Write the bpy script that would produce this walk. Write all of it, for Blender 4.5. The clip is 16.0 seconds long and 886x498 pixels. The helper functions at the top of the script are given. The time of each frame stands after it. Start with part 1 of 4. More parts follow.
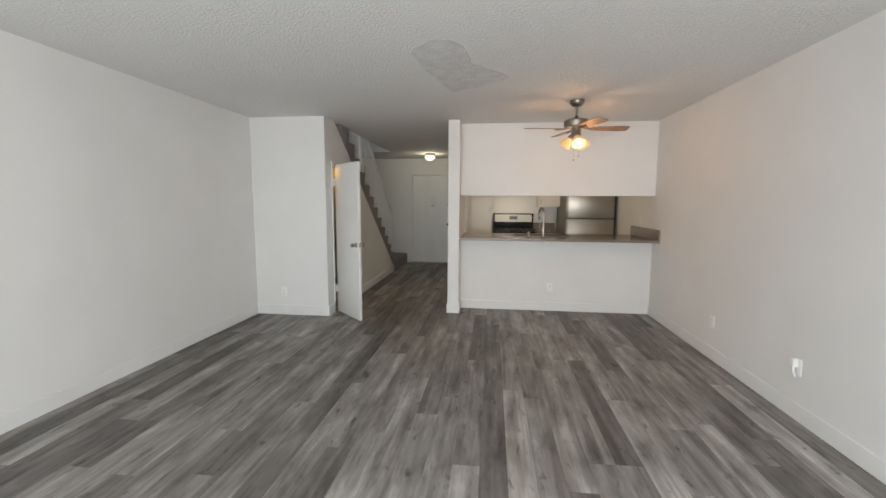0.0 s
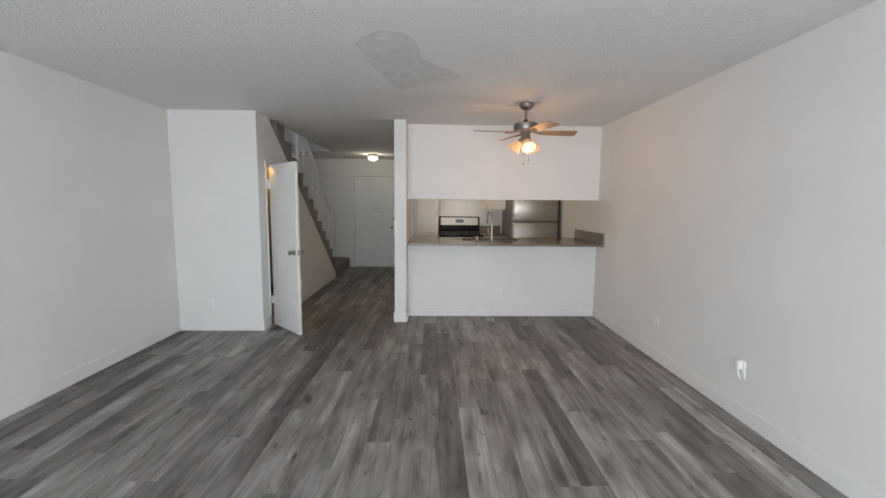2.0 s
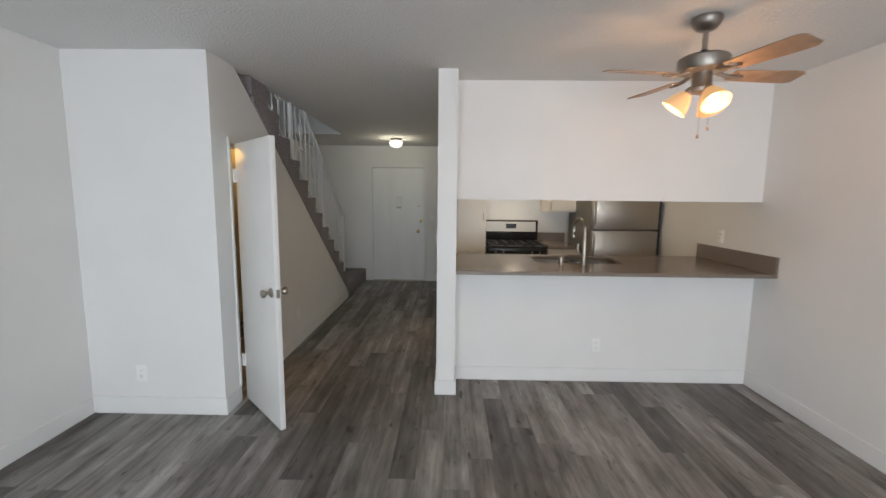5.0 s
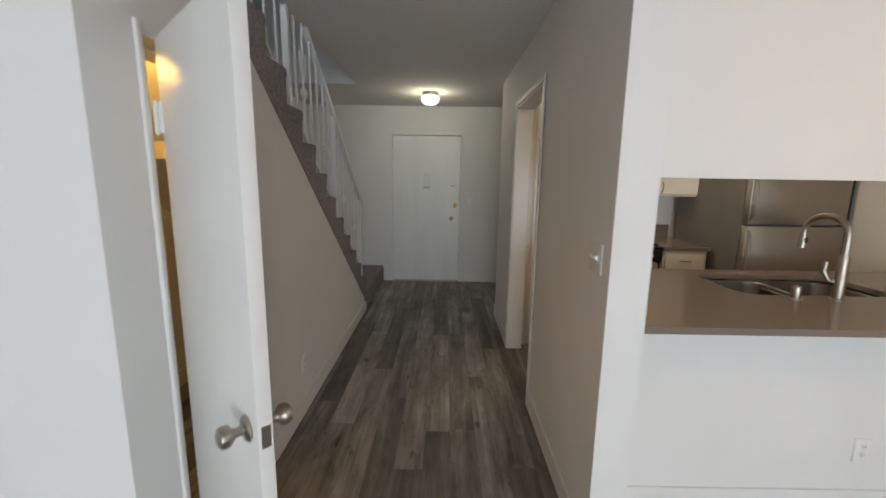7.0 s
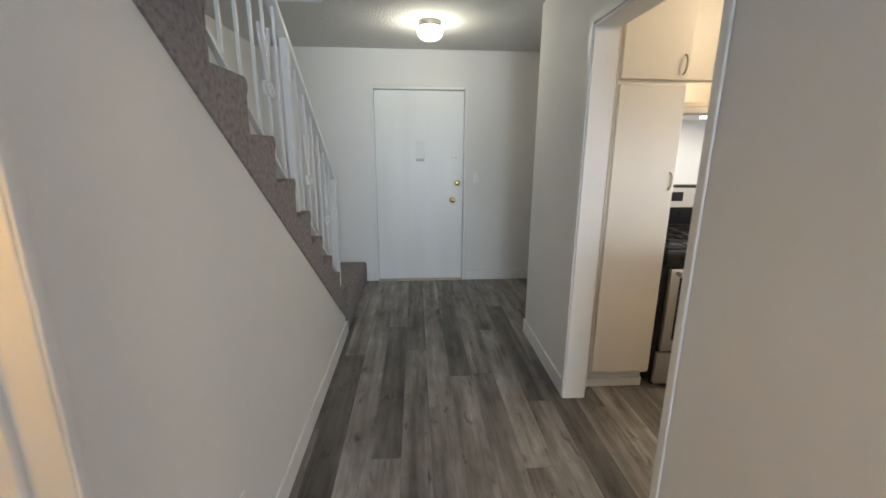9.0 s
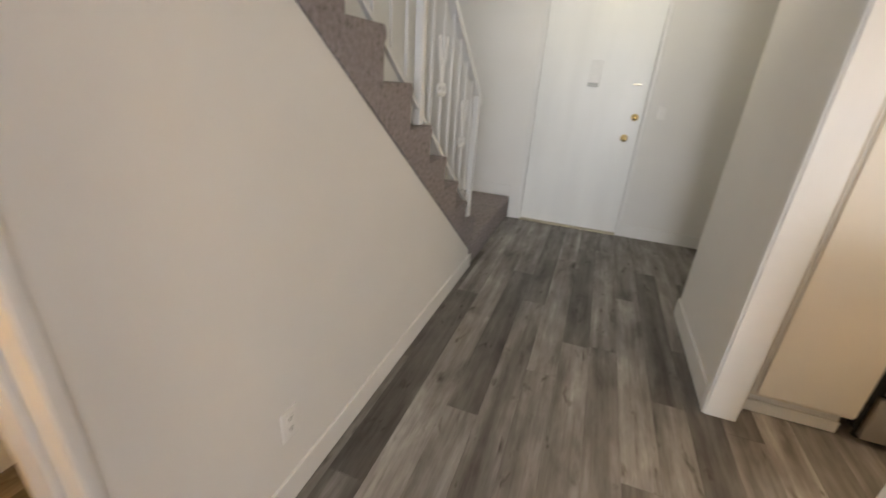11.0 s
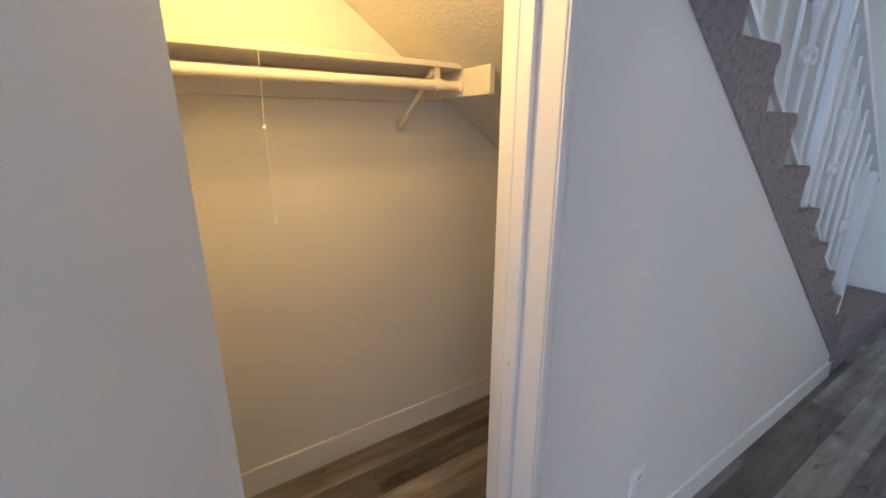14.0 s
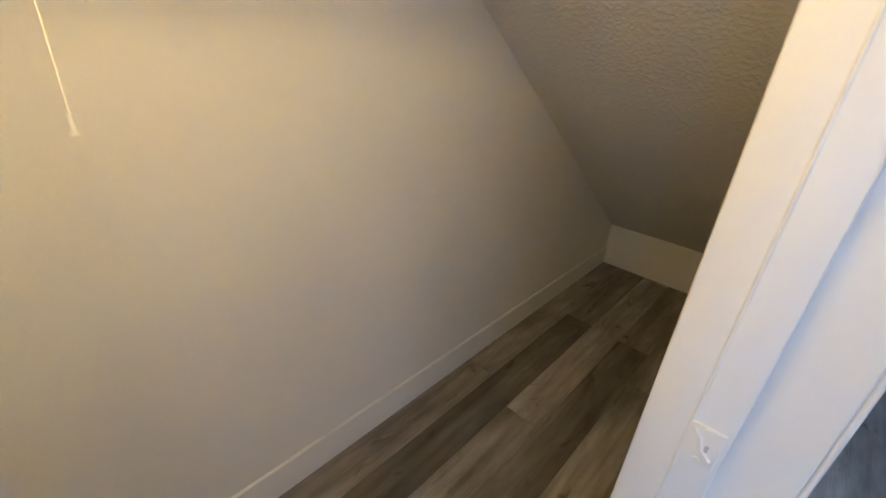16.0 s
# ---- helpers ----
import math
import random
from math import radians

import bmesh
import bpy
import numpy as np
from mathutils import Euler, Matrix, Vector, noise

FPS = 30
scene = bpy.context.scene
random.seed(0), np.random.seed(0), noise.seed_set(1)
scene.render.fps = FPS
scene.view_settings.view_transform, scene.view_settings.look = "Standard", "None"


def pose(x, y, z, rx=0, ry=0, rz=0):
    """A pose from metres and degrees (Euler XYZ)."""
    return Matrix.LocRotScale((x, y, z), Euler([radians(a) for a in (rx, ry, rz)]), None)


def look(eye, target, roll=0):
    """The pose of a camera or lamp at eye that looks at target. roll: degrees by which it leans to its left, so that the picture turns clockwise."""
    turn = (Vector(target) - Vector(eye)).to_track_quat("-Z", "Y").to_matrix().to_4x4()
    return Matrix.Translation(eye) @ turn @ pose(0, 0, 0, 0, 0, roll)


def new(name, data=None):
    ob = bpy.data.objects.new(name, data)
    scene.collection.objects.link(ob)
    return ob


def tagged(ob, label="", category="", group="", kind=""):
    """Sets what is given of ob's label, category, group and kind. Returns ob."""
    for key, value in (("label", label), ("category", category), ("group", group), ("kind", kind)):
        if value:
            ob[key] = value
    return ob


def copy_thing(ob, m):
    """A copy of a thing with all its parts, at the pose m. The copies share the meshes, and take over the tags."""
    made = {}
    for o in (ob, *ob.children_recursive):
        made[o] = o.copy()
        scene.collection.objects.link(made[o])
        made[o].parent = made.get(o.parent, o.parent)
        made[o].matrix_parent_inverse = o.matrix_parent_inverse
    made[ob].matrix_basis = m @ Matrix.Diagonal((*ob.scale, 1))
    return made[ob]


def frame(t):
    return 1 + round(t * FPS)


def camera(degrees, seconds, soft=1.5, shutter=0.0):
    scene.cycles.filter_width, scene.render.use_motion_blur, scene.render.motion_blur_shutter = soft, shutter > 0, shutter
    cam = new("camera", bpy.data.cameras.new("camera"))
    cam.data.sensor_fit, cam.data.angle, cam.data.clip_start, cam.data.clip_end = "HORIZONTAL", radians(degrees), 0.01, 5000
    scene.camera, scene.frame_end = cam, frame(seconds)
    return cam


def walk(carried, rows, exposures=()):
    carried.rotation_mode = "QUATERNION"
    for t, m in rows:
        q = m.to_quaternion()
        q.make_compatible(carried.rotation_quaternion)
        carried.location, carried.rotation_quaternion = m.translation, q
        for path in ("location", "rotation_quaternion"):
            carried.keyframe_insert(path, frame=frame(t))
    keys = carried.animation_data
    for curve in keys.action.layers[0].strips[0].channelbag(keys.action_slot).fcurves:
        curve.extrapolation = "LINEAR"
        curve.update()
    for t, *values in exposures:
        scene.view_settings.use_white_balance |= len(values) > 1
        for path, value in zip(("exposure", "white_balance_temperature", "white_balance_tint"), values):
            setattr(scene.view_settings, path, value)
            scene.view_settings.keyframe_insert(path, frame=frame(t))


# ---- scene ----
cam = camera(94.3, 16.0, shutter=0.4)
PATH = [
    (0, (0.399, -0.209, 1.417), (0.165, 1.764, 1.194), 0.3),
    (0.5, (0.349, -0.254, 1.428), (0.284, 1.734, 1.218), 0.5),
    (1, (0.346, -0.272, 1.435), (0.367, 1.717, 1.229), 0.6),
    (1.5, (0.326, -0.222, 1.448), (0.377, 1.767, 1.237), 0.6),
    (2, (0.318, 0.013, 1.452), (0.364, 2.001, 1.235), 0.5),
    (2.5, (0.309, 0.283, 1.504), (0.355, 2.269, 1.273), 0.5),
    (3, (0.265, 0.495, 1.506), (0.311, 2.48, 1.263), 0.5),
    (3.5, (0.159, 0.789, 1.524), (0.21, 2.772, 1.269), 0.3),
    (3.7, (0.172, 0.917, 1.493), (0.205, 2.902, 1.25), 0.0),
    (6, (-0.413, 2.764, 1.544), (-0.466, 4.747, 1.285), 0.9),
    (6.5, (-0.585, 3.161, 1.538), (-0.639, 5.139, 1.244), 0.7),
    (7, (-0.734, 3.582, 1.507), (-0.738, 5.551, 1.158), 0.9),
    (7.5, (-0.864, 3.967, 1.503), (-0.818, 5.926, 1.099), 0.8),
    (8, (-0.992, 4.299, 1.5), (-0.882, 6.249, 1.068), 0.2),
    (8.2, (-1.011, 4.423, 1.491), (-0.896, 6.371, 1.054), -0.2),
    (10.3, (-1.048, 5.305, 1.441), (-0.909, 7.192, 0.791), 2.2),
    (10.5, (-1.014, 5.306, 1.426), (-1.063, 7.182, 0.737), 2.7),
    (11, (-0.866, 5.243, 1.383), (-1.462, 6.978, 0.587), 3.8),
    (11.5, (-0.828, 5.145, 1.365), (-1.763, 6.701, 0.526), 3.0),
    (12, (-0.818, 5.008, 1.372), (-1.983, 6.411, 0.551), 1.8),
    (12.5, (-0.829, 4.887, 1.385), (-2.202, 6.131, 0.633), 1.0),
    (13, (-0.877, 4.826, 1.413), (-2.41, 5.949, 0.789), 0.1),
    (13.5, (-0.947, 4.824, 1.471), (-2.55, 5.889, 0.928), -0.2),
    (14, (-1.032, 4.862, 1.462), (-2.645, 5.903, 0.9), -0.0),
    (14.5, (-1.25, 4.972, 1.413), (-2.81, 6.034, 0.752), 0.5),
    (15, (-1.436, 5.059, 1.37), (-2.922, 6.132, 0.569), 0.9),
    (15.5, (-1.604, 5.067, 1.336), (-2.935, 6.281, 0.468), 2.2),
    (16, (-1.714, 5.033, 1.303), (-2.912, 6.359, 0.405), 3.5),
]
# the picture brightens and cools as the walk leaves the daylit room
EXPOSURES = [(0, -0.76, 6650, 10), (0.7, -0.78, 6900, 13), (1.5, -0.80, 6600, 12), (2.5, -0.80, 6200, 10), (3.5, -0.66, 6250, 11), (6, -0.68, 6250, 9), (7, -0.54, 6350, 9), (8, -0.04, 5650, 8), (10.3, 0.54, 6250, 11), (11.5, 0.70, 6550, 14), (12.5, 0.66, 6400, 15), (13, 0.42, 5450, 15), (13.5, 0.38, 4950, 14), (14.5, 0.31, 4950, 12), (15, 0.37, 4700, 9), (16, 0.66, 4250, 10)]
walk(cam, [(t, look(e, g, r)) for t, e, g, r in PATH], EXPOSURES)

# ---- world, window light, exposure ----
world = bpy.data.worlds.new("sky")
scene.world = world
world.use_nodes = True
sky = world.node_tree.nodes.new("ShaderNodeTexSky")
sky.sky_type = "NISHITA"
sky.sun_disc = False
sky.sun_elevation, sky.sun_rotation = radians(50), radians(200)
world.node_tree.nodes["Background"].inputs[1].default_value = 0.08
world.node_tree.links.new(sky.outputs[0], world.node_tree.nodes["Background"].inputs[0])


def lamp(name, kind, m, watts, colour, size=0.05, size_y=None):
    d = bpy.data.lights.new(name, kind)
    d.energy, d.color = watts, colour
    if kind == "AREA":
        d.shape, d.size, d.size_y = "RECTANGLE", size, size_y or size
    else:
        d.shadow_soft_size = size
    ob = new(name, d)
    ob.matrix_basis = m
    return ob


DAY = (0.88, 0.95, 1.0)
WARM = (1.0, 0.52, 0.24)
FAN = (1.217, 4.14)
HALL_LAMP = (-0.915, 8.46)
CLOSET_BULB = (-1.96, 5.12, 1.95)
lamp("sky_daylight", "AREA", pose(0.10, -1.78, 1.12, 70, 0, 0), 146, DAY, 3.4, 1.9)
lamp("ground_daylight", "AREA", pose(0.10, -1.775, 0.95, 112, 0, 0), 99, (0.95, 0.98, 1.0), 3.4, 1.7)
# added fill for hall and stairs; no window up there is seen
lamp("stairwell_fill", "AREA", pose(-2.13, 3.16, 3.9, 78, 0, 0), 11, DAY, 0.8, 1.5)
lamp("hall_bulb", "POINT", pose(HALL_LAMP[0], HALL_LAMP[1], 2.32), 8.4, (1.0, 0.88, 0.62), 0.07)
lamp("closet_bulb", "POINT", pose(*CLOSET_BULB), 11.5, (1.0, 0.51, 0.09), 0.07)
lamp("kitchen_bulb", "POINT", pose(1.05, 6.50, 2.30), 22, (1.0, 0.73, 0.43), 0.09)
lamp("hood_bulb", "AREA", pose(0.80, 7.39, 1.645), 3.6, (1.0, 0.84, 0.64), 0.16, 0.09)

# ---- materials ----


def mat(name, colour, rough=0.5, metal=0.0):
    m = bpy.data.materials.new(name)
    m.use_nodes = True
    b = m.node_tree.nodes["Principled BSDF"]
    b.inputs["Base Color"].default_value = (*colour, 1)
    b.inputs["Roughness"].default_value, b.inputs["Metallic"].default_value = rough, metal
    return m


def node(m, kind, **inputs):
    n = m.node_tree.nodes.new("ShaderNode" + kind)
    for k, v in inputs.items():
        n.inputs[k.replace("_", " ")].default_value = v
    return n


def wire(m, a, b):
    m.node_tree.links.new(a, b)


def bsdf(m):
    return m.node_tree.nodes["Principled BSDF"]


def noise_of(m, scale, detail=4.0, coords="Object", stretch=None):
    tc = node(m, "TexCoord")
    n = node(m, "TexNoise", Scale=scale, Detail=detail)
    src = tc.outputs[coords]
    if stretch:
        mp = node(m, "Mapping")
        mp.inputs["Scale"].default_value = stretch
        wire(m, src, mp.inputs[0])
        src = mp.outputs[0]
    wire(m, src, n.inputs["Vector"])
    return n


def ramp(m, src, stops):
    r = node(m, "ValToRGB")
    e = r.color_ramp.elements
    while len(e) < len(stops):
        e.new(0.5)
    for el, (p, c) in zip(e, stops):
        el.position, el.color = p, (*c, 1)
    wire(m, src, r.inputs[0])
    return r


def bump(m, height, strength, distance):
    b = node(m, "Bump", Strength=strength, Distance=distance)
    wire(m, height, b.inputs["Height"])
    wire(m, b.outputs[0], bsdf(m).inputs["Normal"])
    return b


def mottled(name, colour, rough, var, scale, fine, strength, distance, metal=0.0, stretch=None):
    """A surface whose colour wanders a little at large scale and whose relief is fine."""
    m = mat(name, colour, rough, metal)
    big = noise_of(m, scale, 3.0, stretch=stretch)
    lo = tuple(max(0.0, c * (1 - var)) for c in colour)
    hi = tuple(min(1.0, c * (1 + var)) for c in colour)
    r = ramp(m, big.outputs[0], [(0.3, lo), (0.7, hi)])
    wire(m, r.outputs[0], bsdf(m).inputs["Base Color"])
    small = noise_of(m, fine, 5.0, stretch=stretch)
    bump(m, small.outputs[0], strength, distance)
    return m


WALL = mottled("wall_paint", (0.78, 0.77, 0.75), 0.62, 0.025, 1.6, 140, 0.25, 0.002)
TRIM = mottled("trim_paint", (0.79, 0.785, 0.77), 0.38, 0.02, 5.0, 60, 0.12, 0.001)
DOOR = mottled("door_paint", (0.77, 0.76, 0.735), 0.42, 0.025, 4.0, 45, 0.18, 0.001)
# upright bands put both smudges and soft shading into the door colour
FRONT = mottled("front_door_paint", (0.80, 0.805, 0.79), 0.36, 0.055, 3.4, 50, 0.15, 0.001, stretch=(1, 1, 0.18))
CEIL = mat("popcorn_ceiling", (0.76, 0.755, 0.74), 0.9)
_n = noise_of(CEIL, 62, 3.0)
_r = ramp(CEIL, _n.outputs[0], [(0.42, (0, 0, 0)), (0.62, (1, 1, 1))])
bump(CEIL, _r.outputs[0], 0.5, 0.006)
PATCH = mottled("repaired_ceiling", (0.675, 0.675, 0.665), 0.9, 0.08, 11.0, 62, 1.0, 0.012)
SLOPE = mat("textured_soffit", (0.68, 0.66, 0.62), 0.45)
_n = noise_of(SLOPE, 75, 1.5)
_r = ramp(SLOPE, _n.outputs[0], [(0.40, (0, 0, 0)), (0.72, (1, 1, 1))])
bump(SLOPE, _r.outputs[0], 0.22, 0.006)

CARPET = mat("taupe_carpet", (0.2, 0.18, 0.17), 0.98)
_n = noise_of(CARPET, 48, 5.0)
_r = ramp(CARPET, _n.outputs[0], [(0.30, (0.150, 0.130, 0.134)), (0.40, (0.235, 0.206, 0.210)), (0.52, (0.275, 0.243, 0.246)), (0.70, (0.335, 0.298, 0.300))])
wire(CARPET, _r.outputs[0], bsdf(CARPET).inputs["Base Color"])
_n = noise_of(CARPET, 110, 4.0)
bump(CARPET, _n.outputs[0], 0.7, 0.006)

STEEL = mottled("brushed_steel", (0.60, 0.57, 0.53), 0.46, 0.05, 4, 220, 0.08, 0.0006, 1.0, (0.06, 0.06, 1.0))
SINKSTEEL = mottled("sink_steel", (0.34, 0.32, 0.295), 0.33, 0.06, 5, 220, 0.06, 0.0006, 1.0, (0.06, 1.0, 1.0))
SATIN = mottled("satin_steel_panel", (0.60, 0.575, 0.535), 0.5, 0.05, 4, 220, 0.06, 0.0006, 0.55, (0.06, 0.06, 1.0))
FRIDGE = mottled("fridge_steel", (0.37, 0.335, 0.29), 0.34, 0.05, 3, 220, 0.06, 0.0006, 1.0, (1.0, 1.0, 0.05))
FRIDGE_SIDE = mottled("fridge_side", (0.15, 0.142, 0.132), 0.5, 0.05, 4, 200, 0.2, 0.001)
NICKEL = mottled("brushed_nickel", (0.40, 0.365, 0.32), 0.34, 0.04, 20, 300, 0.05, 0.0005, 1.0)
FANMETAL = mottled("fan_nickel", (0.31, 0.28, 0.25), 0.4, 0.05, 20, 200, 0.05, 0.0005, 1.0)
BRASS = mottled("polished_brass", (0.78, 0.60, 0.28), 0.22, 0.05, 30, 200, 0.04, 0.0005, 1.0)
BLACK = mottled("black_enamel", (0.018, 0.018, 0.02), 0.18, 0.2, 12, 90, 0.05, 0.0005)
IRON = mottled("cast_iron", (0.013, 0.013, 0.014), 0.5, 0.2, 20, 160, 0.4, 0.001)
ALMOND = mottled("almond_enamelled_metal", (0.66, 0.60, 0.50), 0.32, 0.04, 6, 120, 0.05, 0.0004, 0.2)
OVENGLASS = mottled("oven_glass", (0.022, 0.017, 0.013), 0.08, 0.1, 5, 50, 0.01, 0.0003)
DARK = mat("dark_gap", (0.02, 0.019, 0.018), 0.8)
PLASTIC = mottled("white_plastic", (0.85, 0.84, 0.82), 0.32, 0.01, 30, 120, 0.03, 0.0003)
HOLDER = mottled("grey_plastic", (0.76, 0.76, 0.745), 0.4, 0.03, 30, 120, 0.05, 0.0003)
VIEWER = mottled("viewer_cover", (0.46, 0.46, 0.45), 0.45, 0.05, 30, 120, 0.05, 0.0003)
PAPER = mottled("paper_label", (0.78, 0.76, 0.72), 0.7, 0.03, 30, 200, 0.05, 0.0003)
INK = mat("grey_ink", (0.22, 0.2, 0.19), 0.7)
REDINK = mat("red_ink", (0.5, 0.06, 0.04), 0.7)
CABINET = mottled("cabinet_paint", (0.74, 0.70, 0.63), 0.35, 0.02, 4, 50, 0.1, 0.0008)
QUARTZ = mottled("taupe_quartz", (0.200, 0.164, 0.136), 0.2, 0.07, 130, 400, 0.02, 0.0003)
bsdf(QUARTZ).inputs["Specular IOR Level"].default_value = 0.36
BLADE = mottled("fan_blade_wood", (0.30, 0.20, 0.13), 0.4, 0.25, 14, 120, 0.12, 0.0006, 0.0, (1, 1, 1))
CORD = mottled("cotton_cord", (0.88, 0.86, 0.80), 0.8, 0.05, 200, 500, 0.4, 0.001)
ROD = mottled("closet_rod_paint", (0.76, 0.72, 0.64), 0.4, 0.03, 8, 60, 0.1, 0.0008)
THRESH = mottled("threshold_metal", (0.50, 0.44, 0.34), 0.35, 0.1, 20, 150, 0.1, 0.0006, 1.0)
GLASS = mat("window_glass", (1, 1, 1), 0.0)
bsdf(GLASS).inputs["Transmission Weight"].default_value = 1.0


def glowing(name, colour, strength, base=(0.85, 0.82, 0.75)):
    m = mat(name, base, 0.4)
    bsdf(m).inputs["Emission Color"].default_value = (*colour, 1)
    bsdf(m).inputs["Emission Strength"].default_value = strength
    return m


SHADE = glowing("lit_glass_shade", (1.0, 0.52, 0.17), 0.80, (0.46, 0.33, 0.21))
BULB = glowing("bulb_glow", (1.0, 0.80, 0.50), 7.0)
DOME = glowing("lit_glass_dome", (1.0, 0.95, 0.84), 2.2)
HOODLIGHT = glowing("hood_lens", (1.0, 0.93, 0.80), 3.2)
CLOSETGLOW = glowing("closet_bulb_glow", (1.0, 0.70, 0.25), 14.0)

# vinyl planks: streaked grey-brown grain, each plank with its own tone
PLANK = mat("grey_vinyl_plank", (0.16, 0.145, 0.135), 0.46)
bsdf(PLANK).inputs["Specular IOR Level"].default_value = 0.32
_info = node(PLANK, "ObjectInfo")
_tc = node(PLANK, "TexCoord")
_off = node(PLANK, "VectorMath")
_off.operation = "MULTIPLY_ADD"
_cmb = node(PLANK, "CombineXYZ")
wire(PLANK, _info.outputs["Random"], _cmb.inputs[0])
wire(PLANK, _info.outputs["Random"], _cmb.inputs[1])
wire(PLANK, _cmb.outputs[0], _off.inputs[0])
_off.inputs[1].default_value = (37, 91, 0)
wire(PLANK, _tc.outputs["Object"], _off.inputs[2])


def plank_noise(scale, detail, stretch, rough=0.6):
    mp = node(PLANK, "Mapping")
    mp.inputs["Scale"].default_value = stretch
    wire(PLANK, _off.outputs[0], mp.inputs[0])
    n = node(PLANK, "TexNoise", Scale=scale, Detail=detail, Roughness=rough)
    wire(PLANK, mp.outputs[0], n.inputs["Vector"])
    return n


_streak = plank_noise(1.0, 3.5, (17, 0.75, 1), 0.5)
_streak.inputs["Distortion"].default_value = 0.2
_cloud = plank_noise(1.0, 4.0, (7.5, 2.1, 1), 0.6)
_cloud.inputs["Distortion"].default_value = 0.2
_fine = plank_noise(1.0, 4.0, (120, 10, 1))
_thread = plank_noise(1.0, 3.0, (48, 3.0, 1), 0.6)
_thread.inputs["Distortion"].default_value = 0.15
_knot = plank_noise(1.0, 2.5, (17, 6.0, 1), 0.6)
_knot.inputs["Distortion"].default_value = 0.45


def mixed(a, b, fac, kind="MIX"):
    n = PLANK.node_tree.nodes.new("ShaderNodeMix")
    n.data_type, n.blend_type = "RGBA", kind
    n.inputs[0].default_value = fac
    wire(PLANK, a, n.inputs[6])
    wire(PLANK, b, n.inputs[7])
    return n.outputs[2]


_base = ramp(PLANK, _streak.outputs[0], [(0.26, (0.145, 0.131, 0.122)), (0.44, (0.220, 0.205, 0.192)), (0.57, (0.269, 0.255, 0.243)), (0.76, (0.350, 0.337, 0.326))])
_cl = ramp(PLANK, _cloud.outputs[0], [(0.27, (0.42, 0.405, 0.395)), (0.41, (0.82, 0.81, 0.805)), (0.55, (1.09, 1.09, 1.09)), (0.71, (1.58, 1.60, 1.61))])
_fi = ramp(PLANK, _fine.outputs[0], [(0.3, (0.93, 0.925, 0.92)), (0.65, (1.04, 1.04, 1.04))])
_kn = ramp(PLANK, _knot.outputs[0], [(0.26, (0.36, 0.33, 0.31)), (0.32, (0.70, 0.68, 0.66)), (0.38, (1, 1, 1))])
_tone = ramp(PLANK, _info.outputs["Random"], [(0.0, (0.48, 0.47, 0.46)), (0.18, (0.66, 0.65, 0.64)), (0.30, (0.90, 0.895, 0.89)), (0.85, (1.06, 1.06, 1.06)), (1.0, (1.52, 1.53, 1.54))])
_c = mixed(_base.outputs[0], _cl.outputs[0], 1.0, "MULTIPLY")
_c = mixed(_c, _fi.outputs[0], 1.0, "MULTIPLY")
_th = ramp(PLANK, _thread.outputs[0], [(0.30, (0.80, 0.79, 0.785)), (0.50, (1, 1, 1)), (0.72, (1.09, 1.09, 1.09))])
_c = mixed(_c, _th.outputs[0], 1.0, "MULTIPLY")
_c = mixed(_c, _kn.outputs[0], 1.0, "MULTIPLY")
_c = mixed(_c, _tone.outputs[0], 1.0, "MULTIPLY")
wire(PLANK, _c, bsdf(PLANK).inputs["Base Color"])
bump(PLANK, _fine.outputs[0], 0.22, 0.001)

# ---- mesh helpers ----


def box(bm, x0, x1, y0, y1, z0, z1, bevel=0.0, seg=1):
    r = bmesh.ops.create_cube(bm, size=1.0)
    for v in r["verts"]:
        v.co = Vector((x0 + (v.co.x + 0.5) * (x1 - x0), y0 + (v.co.y + 0.5) * (y1 - y0), z0 + (v.co.z + 0.5) * (z1 - z0)))
    if bevel:
        es = {e for v in r["verts"] for e in v.link_edges}
        bmesh.ops.bevel(bm, geom=list(es), offset=bevel, segments=seg, affect="EDGES", profile=0.5)
    return bm


def bx(*a, **k):
    return box(bmesh.new(), *a, **k)


def rod(bm, p0, p1, r0, r1=None, seg=16, caps=True):
    p0, p1 = Vector(p0), Vector(p1)
    d = p1 - p0
    m = Matrix.Translation((p0 + p1) / 2) @ d.to_track_quat("Z", "Y").to_matrix().to_4x4()
    bmesh.ops.create_cone(bm, cap_ends=caps, segments=seg, radius1=r0, radius2=r0 if r1 is None else r1, depth=d.length, matrix=m)
    return bm


def lathe(bm, profile, m=Matrix.Identity(4), seg=24):
    """Spin (radius, height) pairs round z."""
    rings = []
    for r, z in profile:
        if r < 1e-5:
            rings.append([bm.verts.new(m @ Vector((0, 0, z)))])
        else:
            rings.append([bm.verts.new(m @ Vector((r * math.cos(2 * math.pi * i / seg), r * math.sin(2 * math.pi * i / seg), z))) for i in range(seg)])
    for a, b in zip(rings, rings[1:]):
        for i in range(seg):
            j = (i + 1) % seg
            vs = [a[i % len(a)], a[j % len(a)], b[j % len(b)], b[i % len(b)]]
            vs = list(dict.fromkeys(vs))
            if len(vs) > 2:
                bm.faces.new(vs)
    bmesh.ops.recalc_face_normals(bm, faces=bm.faces[:])
    return bm


